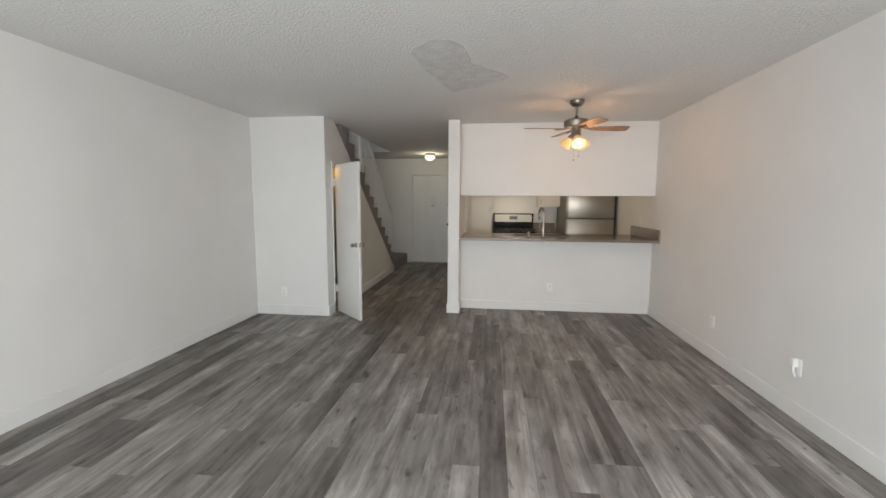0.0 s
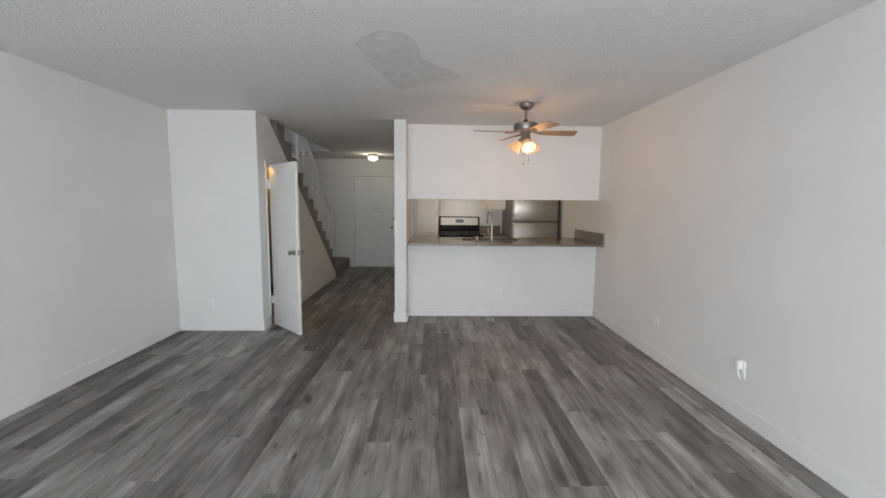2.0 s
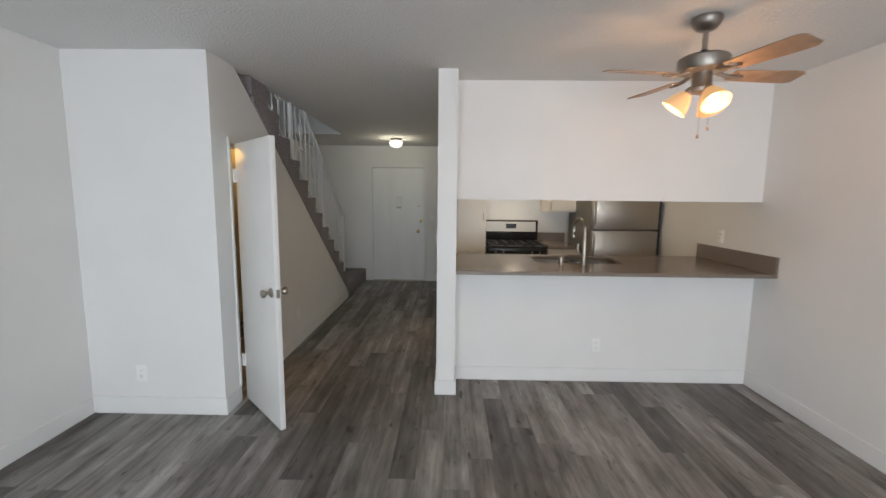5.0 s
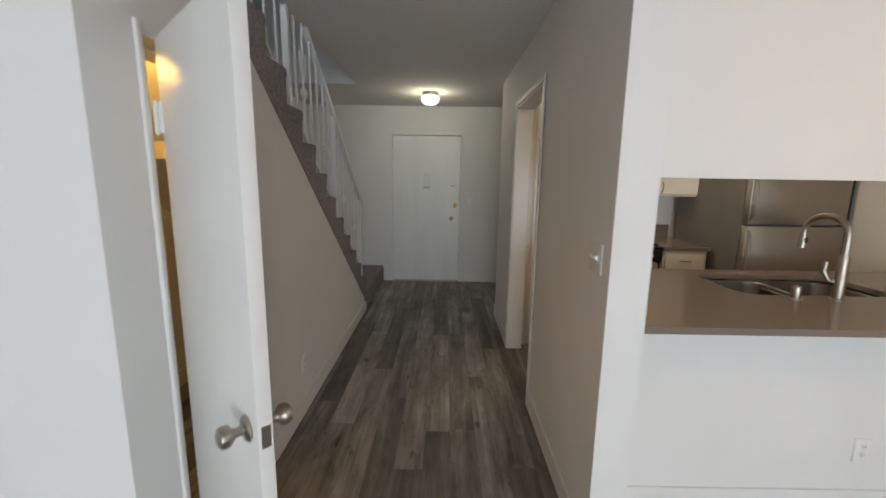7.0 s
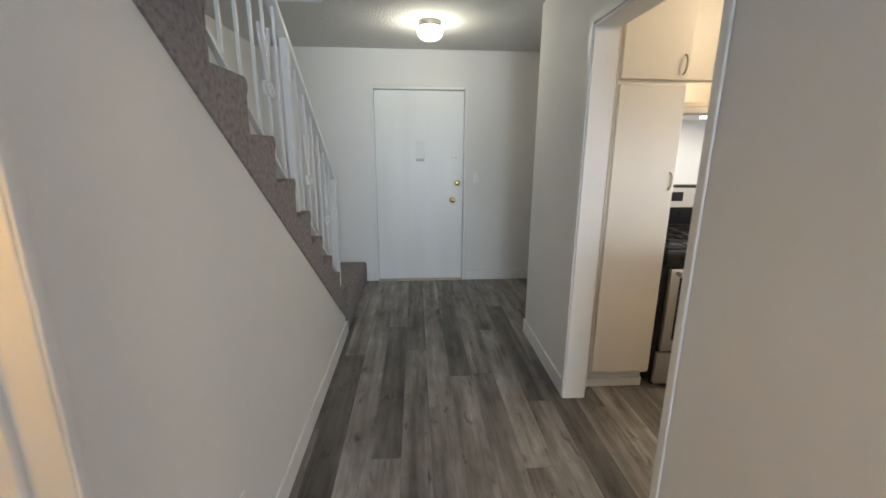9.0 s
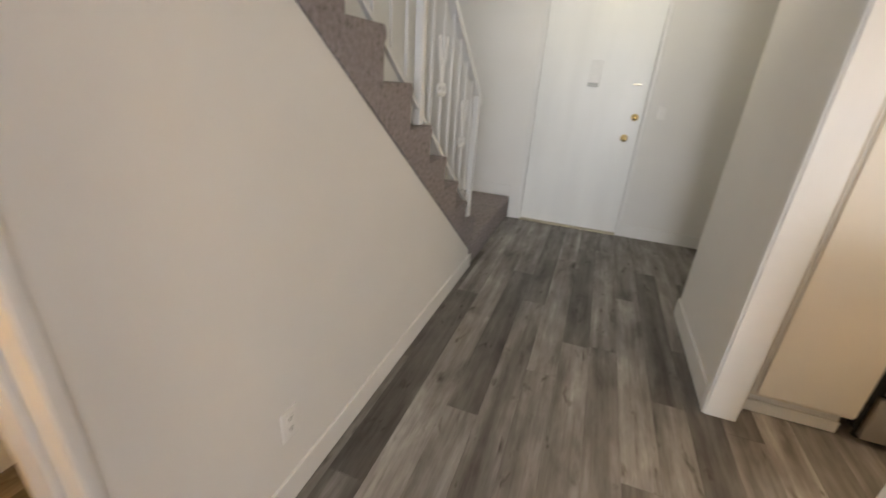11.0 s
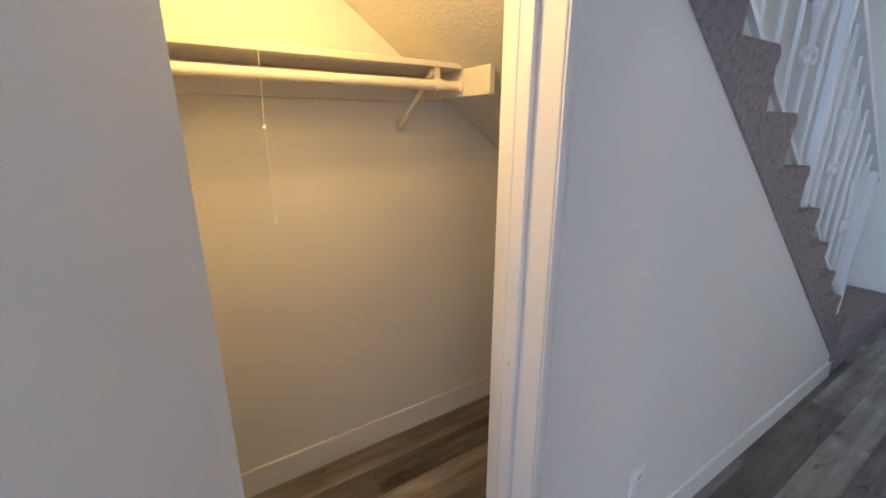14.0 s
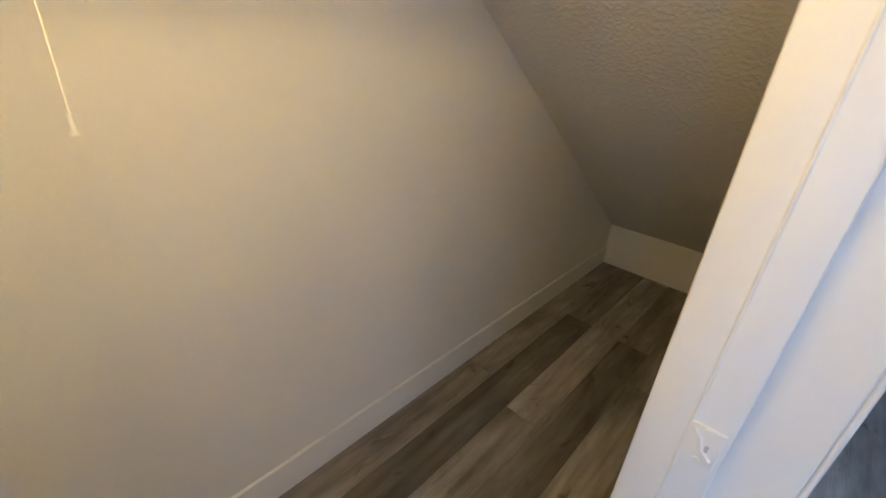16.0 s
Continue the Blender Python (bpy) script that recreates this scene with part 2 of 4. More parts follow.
def tube(bm, pts, r, seg=8):
    """A round bar through the points."""
    pts = [Vector(p) for p in pts]
    rings = []
    for i, p in enumerate(pts):
        d = (pts[min(i + 1, len(pts) - 1)] - pts[max(i - 1, 0)]).normalized()
        q = d.to_track_quat("Z", "Y").to_matrix()
        if rings:
            # keep the rings from twisting
            u = (prev - d * prev.dot(d)).normalized()
        else:
            u = q @ Vector((1, 0, 0))
        prev = u
        w = d.cross(u)
        rings.append([bm.verts.new(p + r * (math.cos(2 * math.pi * k / seg) * u + math.sin(2 * math.pi * k / seg) * w)) for k in range(seg)])
    for a, b in zip(rings, rings[1:]):
        for k in range(seg):
            bm.faces.new((a[k], a[(k + 1) % seg], b[(k + 1) % seg], b[k]))
    bm.faces.new(rings[0][::-1])
    bm.faces.new(rings[-1])
    return bm


def prism(bm, poly, x0, x1):
    """A (y, z) outline drawn out from x0 to x1."""
    a = [bm.verts.new((x0, y, z)) for y, z in poly]
    b = [bm.verts.new((x1, y, z)) for y, z in poly]
    n = len(poly)
    fs = [bm.faces.new(a), bm.faces.new(b[::-1])]
    for i in range(n):
        bm.faces.new((a[i], b[i], b[(i + 1) % n], a[(i + 1) % n]))
    bmesh.ops.triangulate(bm, faces=fs)
    bmesh.ops.recalc_face_normals(bm, faces=bm.faces[:])
    return bm


def mesh_of(name, bm, material, smooth=False):
    me = bpy.data.meshes.new(name)
    bm.to_mesh(me)
    bm.free()
    me.materials.append(material)
    if smooth:
        me.polygons.foreach_set("use_smooth", [True] * len(me.polygons))
        me.set_sharp_from_angle(angle=radians(40))
    return me


def structure(name, bm, material, label, category):
    return tagged(new(name, mesh_of(name, bm, material)), label, category, kind="structure")


def thing(name, label, category, at, group=""):
    ob = new(name)
    ob.empty_display_size = 0.1
    ob.matrix_basis = Matrix.Translation(at)
    return tagged(ob, label, category, group)


def part(name, bm, material, parent, label="", smooth=True):
    ob = new(name, mesh_of(name, bm, material, smooth))
    ob.parent = parent
    if parent.parent is None:
        ob.matrix_parent_inverse = parent.matrix_basis.inverted()
    return tagged(ob, label) if label else ob


# ---- plan ----
CZ = 2.437                     # ceiling
XW, XE = -2.553, 2.425         # living room side walls
XC = -2.60                     # closet and stair wall
HX, HI = -1.612, -1.775         # hall wall: hall face, closet face
KX, KI = -0.155, -0.033        # hall / kitchen wall
YS, YP, YK, YN = -1.80, 4.622, 5.265, 9.402
TOP = 4.9


def under(y):
    """Lower edge of the carpeted stair side."""
    return 0.122 + 0.748 * (8.06 - y)


def soffit(y):
    """Sloping closet ceiling under the stairs."""
    return 0.225 + 0.727 * (7.756 - y)


bm = bmesh.new()
box(bm, XW - 0.12, XW, YS - 0.12, YP, -0.02, CZ + 0.1)
structure("wall_west_living", bm, WALL, "plain off-white painted living room wall", "wall")
bm = bmesh.new()
box(bm, XC - 0.06, XC, YP, YN + 0.12, -0.02, TOP)
structure("wall_west_stairs", bm, WALL, "off-white painted wall behind stairs and closet", "wall")
bm = bmesh.new()
box(bm, XC - 0.06, HI, YP, YP + 0.11, -0.02, CZ)
structure("wall_closet_end", bm, WALL, "off-white painted wall facing the living room", "wall")
bm = bmesh.new()
prism(bm, [(YP, -0.02), (4.832, -0.02), (4.832, CZ), (YP, CZ)], HI, HX)
prism(bm, [(4.832, 1.912), (5.52, 1.912), (5.52, under(5.52)), (8.06 - (CZ - 0.112) / 0.748, CZ), (4.832, CZ)], HI, HX)
prism(bm, [(5.52, -0.02), (8.06, -0.02), (8.06, 0.112), (5.52, under(5.52))], HI, HX)
structure("wall_hall_closet", bm, WALL, "off-white hall wall sloping under the stairs, closet opening", "wall")
bm = bmesh.new()
box(bm, XE, XE + 0.12, YS - 0.12, 8.05, -0.02, CZ + 0.1)
structure("wall_east", bm, WALL, "long plain off-white painted side wall", "wall")
# wall between hall and kitchen, with a cased opening
bm = bmesh.new()
box(bm, KX, KI + 0.02, 4.98, 6.125, -0.02, CZ)
box(bm, KX, KI, 6.125, 7.06, 2.065, CZ)
box(bm, KX, KI, 7.06, 7.985, -0.02, CZ)
structure("wall_hall_kitchen", bm, WALL, "off-white wall between hall and kitchen with opening", "wall")
bm = bmesh.new()
box(bm, KI + 0.02, XE, YK, YK + 0.12, -0.02, 0.942)
box(bm, KI + 0.02, XE, YK, YK + 0.12, 1.515, CZ)
structure("wall_kitchen_pass", bm, WALL, "off-white half wall and header of kitchen pass-through", "wall")
bm = bmesh.new()
box(bm, KI, XE, 7.84, 7.985, -0.02, CZ)
structure("wall_kitchen_back", bm, WALL, "off-white kitchen back wall", "wall")
bm = bmesh.new()
box(bm, XC, -1.500, YN, YN + 0.12, -0.02, CZ)
box(bm, -1.500, -0.486, YN, YN + 0.12, 2.075, CZ)
box(bm, -0.486, 1.1, YN, YN + 0.12, -0.02, CZ)
structure("wall_north", bm, WALL, "off-white entry wall around the front door", "wall")
bm = bmesh.new()
box(bm, 1.0, 1.1, 7.985, YN, -0.02, CZ)
structure("wall_entry_side", bm, WALL, "off-white entry side wall", "wall")
bm = bmesh.new()
WX0, WX1, WZ1 = -1.70, 1.90, 2.10
box(bm, XW, WX0, YS - 0.12, YS, -0.02, CZ)
box(bm, WX1, XE, YS - 0.12, YS, -0.02, CZ)
box(bm, WX0, WX1, YS - 0.12, YS, WZ1, CZ)
structure("wall_south", bm, WALL, "off-white wall with wide glazed opening", "wall")
# ceiling with the stairwell left open
bm = bmesh.new()
SX = -1.662
box(bm, SX, XE + 0.12, YS - 0.12, YN + 0.12, CZ, CZ + 0.2)
box(bm, XC - 0.06, SX, YS - 0.12, 4.96, CZ, CZ + 0.2)
box(bm, XC - 0.06, SX, 8.08, YN + 0.12, CZ, CZ + 0.2)
structure("ceiling", bm, CEIL, "off-white popcorn textured ceiling", "ceiling")
bm = bmesh.new()
box(bm, SX, SX + 0.1, 3.0, 8.18, CZ + 0.2, TOP)
box(bm, XC, SX, 8.08, 8.18, CZ + 0.2, TOP)
# unseen south end, left open behind the added stairwell fill
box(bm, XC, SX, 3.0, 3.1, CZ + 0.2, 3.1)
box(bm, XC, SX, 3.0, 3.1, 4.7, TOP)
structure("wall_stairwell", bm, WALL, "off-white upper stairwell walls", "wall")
bm = bmesh.new()
box(bm, XC - 0.06, SX + 0.1, 3.0, 8.18, TOP, TOP + 0.1)
structure("ceiling_stairwell", bm, CEIL, "off-white ceiling over the stairwell", "ceiling")
# repaired area of the ceiling, with an uneven outline
bm = bmesh.new()
ring = []
CORNERS = [(-0.16, 2.66), (0.03, 2.47), (0.20, 2.62), (0.24, 2.95), (0.50, 3.26), (0.46, 3.42), (0.16, 3.62), (0.02, 3.71), (-0.06, 3.40), (-0.13, 3.05)]
for i in range(len(CORNERS)):
    p0, p1, p2, p3 = (Vector((*CORNERS[(i + k) % len(CORNERS)], 0)) for k in (-1, 0, 1, 2))
    for k in range(6):
        u = k / 6
        q = 0.5 * (2 * p1 + (p2 - p0) * u + (2 * p0 - 5 * p1 + 4 * p2 - p3) * u * u + (3 * p1 - p0 - 3 * p2 + p3) * u ** 3)
        q += 0.025 * noise.noise_vector(q * 14)
        ring.append(bm.verts.new((q.x, q.y, CZ - 0.0025)))
bm.faces.new(ring)
ex = bmesh.ops.extrude_face_region(bm, geom=bm.faces[:])
for v in ex["geom"]:
    if isinstance(v, bmesh.types.BMVert):
        v.co.z += 0.006
bmesh.ops.recalc_face_normals(bm, faces=bm.faces[:])
structure("ceiling_patch", bm, PATCH, "greyish repaired patch in the textured ceiling", "ceiling patch")


# baseboards
def baseboard(x0, x1, y0, y1, label="white painted baseboard", h=0.115):
    return structure("baseboard", bx(x0, x1, y0, y1, 0.0, h, bevel=0.003), TRIM, label, "baseboard")


BT = 0.012
baseboard(XW, XW + BT, YS, YP - BT)
baseboard(XW, HX + BT, YP - BT, YP, h=0.125)
baseboard(HX, HX + BT, YP, 4.812)
baseboard(HX, HX + BT, 5.533, 8.06)
baseboard(XE - BT, XE, YS, YK - BT)
baseboard(KI + 0.02 + BT, XE, YK - BT, YK)
baseboard(KX - BT, KI + 0.02 + BT, 4.98 - BT, 4.98)
baseboard(KX - BT, KX, 4.98, 6.09)
baseboard(KI + 0.02, KI + 0.02 + BT, 4.98, YK - BT)
baseboard(KX - BT, KX, 7.10, 7.985 + BT)
baseboard(KX, 1.0, 7.985, 7.985 + BT)
baseboard(-0.480, 1.0, YN - BT, YN)
baseboard(HX + BT, -1.506, YN - BT, YN)
structure("baseboard", bx(XC, HX, YN - BT, YN, 0.225, 0.34, bevel=0.003), TRIM, "white baseboard above the carpeted landing", "baseboard")
baseboard(XC, XC + BT, YP + 0.11, 7.668, h=0.125)
baseboard(XC + BT, HI, YP + 0.11, YP + 0.11 + BT, h=0.125)


# ---- closet ----
def closet_frame():
    ob = structure("door_frame_closet", bx(HI + 0.004, HX - 0.0005, 5.505, 5.52, 0.0, 1.912, bevel=0.002), TRIM, "white painted closet door frame with stops", "door frame")
    part("jamb", bx(HI + 0.004, HX - 0.0005, 4.832, 4.847, 0.0, 1.912, bevel=0.002), TRIM, ob)
    part("head_jamb", bx(HI + 0.004, HX - 0.0005, 4.847, 5.505, 1.897, 1.912, bevel=0.002), TRIM, ob)
    part("door_stop", bx(HI + 0.004, -1.681, 5.489, 5.505, 0.0, 1.897, bevel=0.003, seg=2), TRIM, ob)
    part("paint_ridge", rod(bmesh.new(), (-1.722, 5.4892, 0.0), (-1.722, 5.4892, 1.884), 0.0022, seg=8), TRIM, ob)
    part("door_stop", bx(HI + 0.004, -1.690, 4.847, 4.860, 0.0, 1.897, bevel=0.003, seg=2), TRIM, ob)
    part("door_stop", bx(HI + 0.004, -1.690, 4.860, 5.489, 1.884, 1.897, bevel=0.003), TRIM, ob)
    part("casing", bx(HX, HX + 0.007, 5.507, 5.533, 0.0, 1.922, bevel=0.003, seg=3), TRIM, ob)
    part("casing", bx(HX, HX + 0.012, 4.812, 4.838, 0.118, 1.93, bevel=0.004, seg=2), TRIM, ob)
    # strike plate, painted over, with its screws
    bm = bmesh.new()
    box(bm, -1.722, -1.686, 5.4865, 5.4895, 0.875, 0.932, bevel=0.001)
    tube(bm, [(-1.718, 5.4865, 0.925), (-1.708, 5.485, 0.915), (-1.704, 5.4855, 0.900), (-1.692, 5.485, 0.888)], 0.0022, 6)
    for z in (0.881, 0.926):
        rod(bm, (-1.704, 5.4875, z), (-1.704, 5.4848, z), 0.0045, seg=10)
    sp = part("strike_plate", bm, TRIM, ob, "painted-over strike plate")
    part("latch_hole", bx(-1.701, -1.697, 5.4857, 5.489, 0.898, 0.908), VIEWER, sp)
    return ob


closet_frame()

# sloping soffit below the flight, and the low board where it ends
bm = prism(bmesh.new(), [(4.735, soffit(4.735)), (7.70, soffit(7.70)), (7.70, soffit(7.70) + 0.04), (4.735, soffit(4.735) + 0.04)], XC, HI)
structure("closet_ceiling", bm, SLOPE, "sloping textured ceiling under the stairs", "ceiling")
bm = bx(XC, HI, 7.672, 7.690, 0.0, soffit(7.68), bevel=0.002)
structure("kick_board", bm, TRIM, "low white board at closet end", "board")


def closet_shelf():
    t = thing("closet_shelf", "white painted wooden closet shelf on wall cleats", "shelf", (-2.46, 5.3, 1.66))
    part("board", bx(XC, -2.315, 4.74, 5.774, 1.664, 1.683, bevel=0.002), ROD, t)
    part("wall_cleat", bx(XC, XC + 0.02, 4.74, 5.774, 1.566, 1.663, bevel=0.002), ROD, t)
    part("end_cleat", bx(XC + 0.004, -2.165, 5.776, 5.798, 1.572, 1.668, bevel=0.002), ROD, t)
    part("end_cleat", bx(XC + 0.02, -2.20, 4.736, 4.754, 1.575, 1.663, bevel=0.002), ROD, t)
    bm = bmesh.new()
    tube(bm, [(XC + 0.022, 5.66, 1.47), (-2.50, 5.66, 1.53), (-2.335, 5.66, 1.652)], 0.009, 8)
    box(bm, XC + 0.004, XC + 0.022, 5.648, 5.672, 1.455, 1.50, bevel=0.002)
    part("bracket", bm, ROD, t, "white metal shelf bracket")
    return t


def closet_rod():
    t = thing("closet_rod", "white painted clothes rod below the shelf", "closet rod", (-2.33, 5.3, 1.6))
    part("pole", rod(bmesh.new(), (-2.33, 4.755, 1.607), (-2.33, 5.775, 1.607), 0.017, seg=20), ROD, t)
    bm = rod(bmesh.new(), (-2.33, 5.662, 1.607), (-2.33, 5.69, 1.607), 0.0215, seg=18)
    box(bm, -2.336, -2.324, 5.666, 5.686, 1.61, 1.664, bevel=0.001)
    part("hanger_hook", bm, ROD, t)
    part("socket", rod(bmesh.new(), (-2.33, 5.760, 1.607), (-2.33, 5.7765, 1.607), 0.024, seg=18), ROD, t)
    return t


def closet_light():
    x, y, z = CLOSET_BULB
    t = thing("closet_light", "bare warm bulb in a porcelain holder with pull cord", "ceiling light", (x, y, soffit(y)))
    part("holder", lathe(bmesh.new(), [(0.0, 0.2), (0.05, 0.2), (0.055, 0.16), (0.03, 0.145), (0.024, 0.10), (0.0, 0.10)], Matrix.Translation((x, y, z + 0.0)) @ pose(0, 0, 0, 6)), PLASTIC, t)
    bm = bmesh.new()
    lathe(bm, [(0.0, -0.035), (0.02, -0.03), (0.03, -0.01), (0.03, 0.012), (0.018, 0.05), (0.013, 0.1), (0.0, 0.1)], Matrix.Translation((x, y, z)))
    bulb = part("bulb", bm, CLOSETGLOW, t)
    bulb.visible_shadow = False
    pts = [(x, y + 0.03, z + 0.12), (-2.16, 5.05, 2.02), (-2.27, 5.095, 1.75), (-2.325, 5.097, 1.53), (-2.33, 5.097, 1.466), (-2.31, 5.094, 1.34), (-2.28, 5.088, 1.215)]
    cord = part("pull_cord", tube(bmesh.new(), pts, 0.0011, 6), CORD, t, "thin white knotted pull cord")
    part("knot", lathe(bmesh.new(), [(0, -0.006), (0.005, -0.004), (0.0055, 0.002), (0, 0.006)], Matrix.Translation((-2.33, 5.097, 1.466)), 10), CORD, cord)
    part("pull_bell", lathe(bmesh.new(), [(0, 0.011), (0.0028, 0.011), (0.0034, -0.003), (0.0050, -0.008), (0.0050, -0.0100), (0, -0.0100)], Matrix.Translation((-2.279, 5.087, 1.207)), 14), PLASTIC, cord)
    return t


closet_shelf()
closet_rod()
closet_light()


def door_knob(parent, x, y, z, d, material=NICKEL):
    """A round knob on its rose, standing out by the unit direction d."""
    m = Matrix.Translation((x, y, z)) @ Vector(d).to_track_quat("Z", "Y").to_matrix().to_4x4()
    k = part("door_knob", lathe(bmesh.new(), [(0, 0), (0.031, 0), (0.032, 0.004), (0.027, 0.010), (0.013, 0.013), (0.0105, 0.026), (0.014, 0.034), (0.0245, 0.042), (0.027, 0.053), (0.0235, 0.063), (0.012, 0.068), (0, 0.069)], m), material, parent, "brushed metal knob")
    return k


def closet_door():
    """Swung out into the hall, well past a right angle."""
    px, py = -1.597, 4.852
    t = thing("closet_door", "plain off-white painted closet door, standing wide open", "door", (px, py, 0.012))
    xi, xo = px - 0.046, px - 0.011
    part("slab", bx(xi, xo, py + 0.012, py + 0.630, 0.012, 1.885, bevel=0.0025, seg=2), DOOR, t)
    door_knob(t, xo, py + 0.568, 0.917, (1, 0, 0))
    door_knob(t, xi, py + 0.568, 0.917, (-1, 0, 0))
    part("latch_plate", bx(xi + 0.007, xo - 0.007, py + 0.6295, py + 0.6315, 0.89, 0.944), NICKEL, t)
    for z in (1.665, 0.31):
        bm = bmesh.new()
        for k in range(3):
            rod(bm, (px, py, z - 0.045 + 0.031 * k), (px, py, z - 0.017 + 0.031 * k), 0.0068, seg=12)
        rod(bm, (px, py, z - 0.050), (px, py, z + 0.050), 0.0045, seg=10)
        box(bm, px - 0.012, px - 0.004, py + 0.002, py + 0.030, z - 0.045, z + 0.045, bevel=0.001)
        part("hinge", bm, TRIM, t, "painted-over butt hinge")
    t.matrix_basis = t.matrix_basis @ Matrix.Rotation(radians(-FOLD), 4, "Z")
    return t


FOLD = 135
closet_door()

# ---- stairs ----
RISE, RUN, LAND = 0.184, 0.236, 0.225


def nose(j):
    return 8.06 - RUN * (j - 1), LAND + RISE * j


def stairs():
    t = thing("staircase", "straight flight carpeted in taupe, open side to the hall", "stairs", (-2.1, 8.0, 0))
    bm = bx(XC, HX + 0.012, 8.0, YN, 0.0, LAND, bevel=0.022, seg=3)
    part("landing", bm, CARPET, t)
    for j in range(1, 14):
        y, z = nose(j)
        bm = bmesh.new()
        # rounded carpet nosing, tread and riser in one outline
        yb = y - RUN - 0.04
        pr = [(yb, z), (y - 0.018, z), (y - 0.004, z - 0.007), (y + 0.004, z - 0.022), (y + 0.002, z - 0.04), (y - 0.012, z - 0.06), (y - 0.018, z - RISE - 0.005), (yb, max(z - RISE - 0.005, under(yb) + 0.03))]
        prism(bm, pr, XC, HX + 0.010)
        part("step", bm, CARPET, t)
    # carpeted side below the steps
    teeth = []
    for j in range(1, 13):
        y1, z = nose(j)
        teeth += [(y1 - 0.015, z - 0.02), (y1 - RUN - 0.014, z - 0.02)]
    ye = teeth[-1][0]
    hem = [ye + (8.045 - ye) * k / 150 for k in range(151)]
    poly = teeth + [(h, under(h) + 0.007 * noise.noise(Vector((h * 17, 0, 3))) + 0.003 * noise.noise(Vector((h * 60, 5, 3)))) for h in hem]
    bm = bmesh.new()
    prism(bm, poly, HX - 0.10, HX + 0.0085)
    part("side_string", bm, CARPET, t)
    return t


stairs()


def railing():
    X = -1.655
    t = thing("stair_railing", "white painted metal stair railing with scroll pickets", "railing", (X, 8.03, 0.4))

    def top(y):
        return 1.225 + 0.750 * (8.08 - y)

    bm = prism(bmesh.new(), [(8.09, top(8.09)), (8.09, top(8.09) - 0.035), (4.6, top(4.6) - 0.035), (4.6, top(4.6))], X - 0.022, X + 0.022)
    part("top_rail", bm, TRIM, t, smooth=False)
    bm = prism(bmesh.new(), [(8.0, top(8.0) - 0.768), (8.0, top(8.0) - 0.790), (4.6, top(4.6) - 0.790), (4.6, top(4.6) - 0.768)], X - 0.010, X + 0.010)
    part("bottom_rail", bm, TRIM, t, smooth=False)
    S = 0.1385
    y = 8.03
    for i in range(25):
        yy = y - S * i
        z1 = top(yy) - 0.02
        z0 = z1 - 0.755
        for j in range(1, 14):
            ny, nz = nose(j)
            if ny - RUN <= yy <= ny:
                z0 = min(z0, nz) if i % 7 == 0 else max(z0, nz - 0.02)
        if i % 7 == 0:
            part("post", bx(X - 0.019, X + 0.019, yy - 0.019, yy + 0.019, z0, z1, bevel=0.003), TRIM, t)
            continue
        p = part("picket", bx(X - 0.0055, X + 0.0055, yy - 0.0055, yy + 0.0055, z0, z1), TRIM, t, smooth=False)
        if i % 7 in (2, 5):
            bm = bmesh.new()
            zm = (z0 + z1) / 2 + 0.02
            for s in (-1, 1):
                pts = [(X, yy + s * 0.004, zm - 0.095), (X, yy + s * 0.016, zm - 0.01)]
                for k in range(17):
                    a = math.pi * 1.45 * k / 16
                    pts.append((X, yy + s * (0.026 + 0.046 * math.sin(a * 0.5 + 0.35) * (1 - 0.35 * k / 16) - 0.016 * k / 16), zm + 0.035 + 0.095 * math.sin(a * 0.72)))
                tube(bm, pts, 0.008, 6)
                tube(bm, [(X, yy + s * (0.030 - 0.026 * math.cos(2 * math.pi * k / 12)), zm - 0.112 + 0.024 * math.sin(2 * math.pi * k / 12)) for k in range(13)], 0.0085, 6)
            box(bm, X - 0.011, X + 0.011, yy - 0.020, yy + 0.020, zm - 0.100, zm - 0.082, bevel=0.003)
            part("scroll", bm, TRIM, p, "curled metal scroll ornament")
    return t


railing()


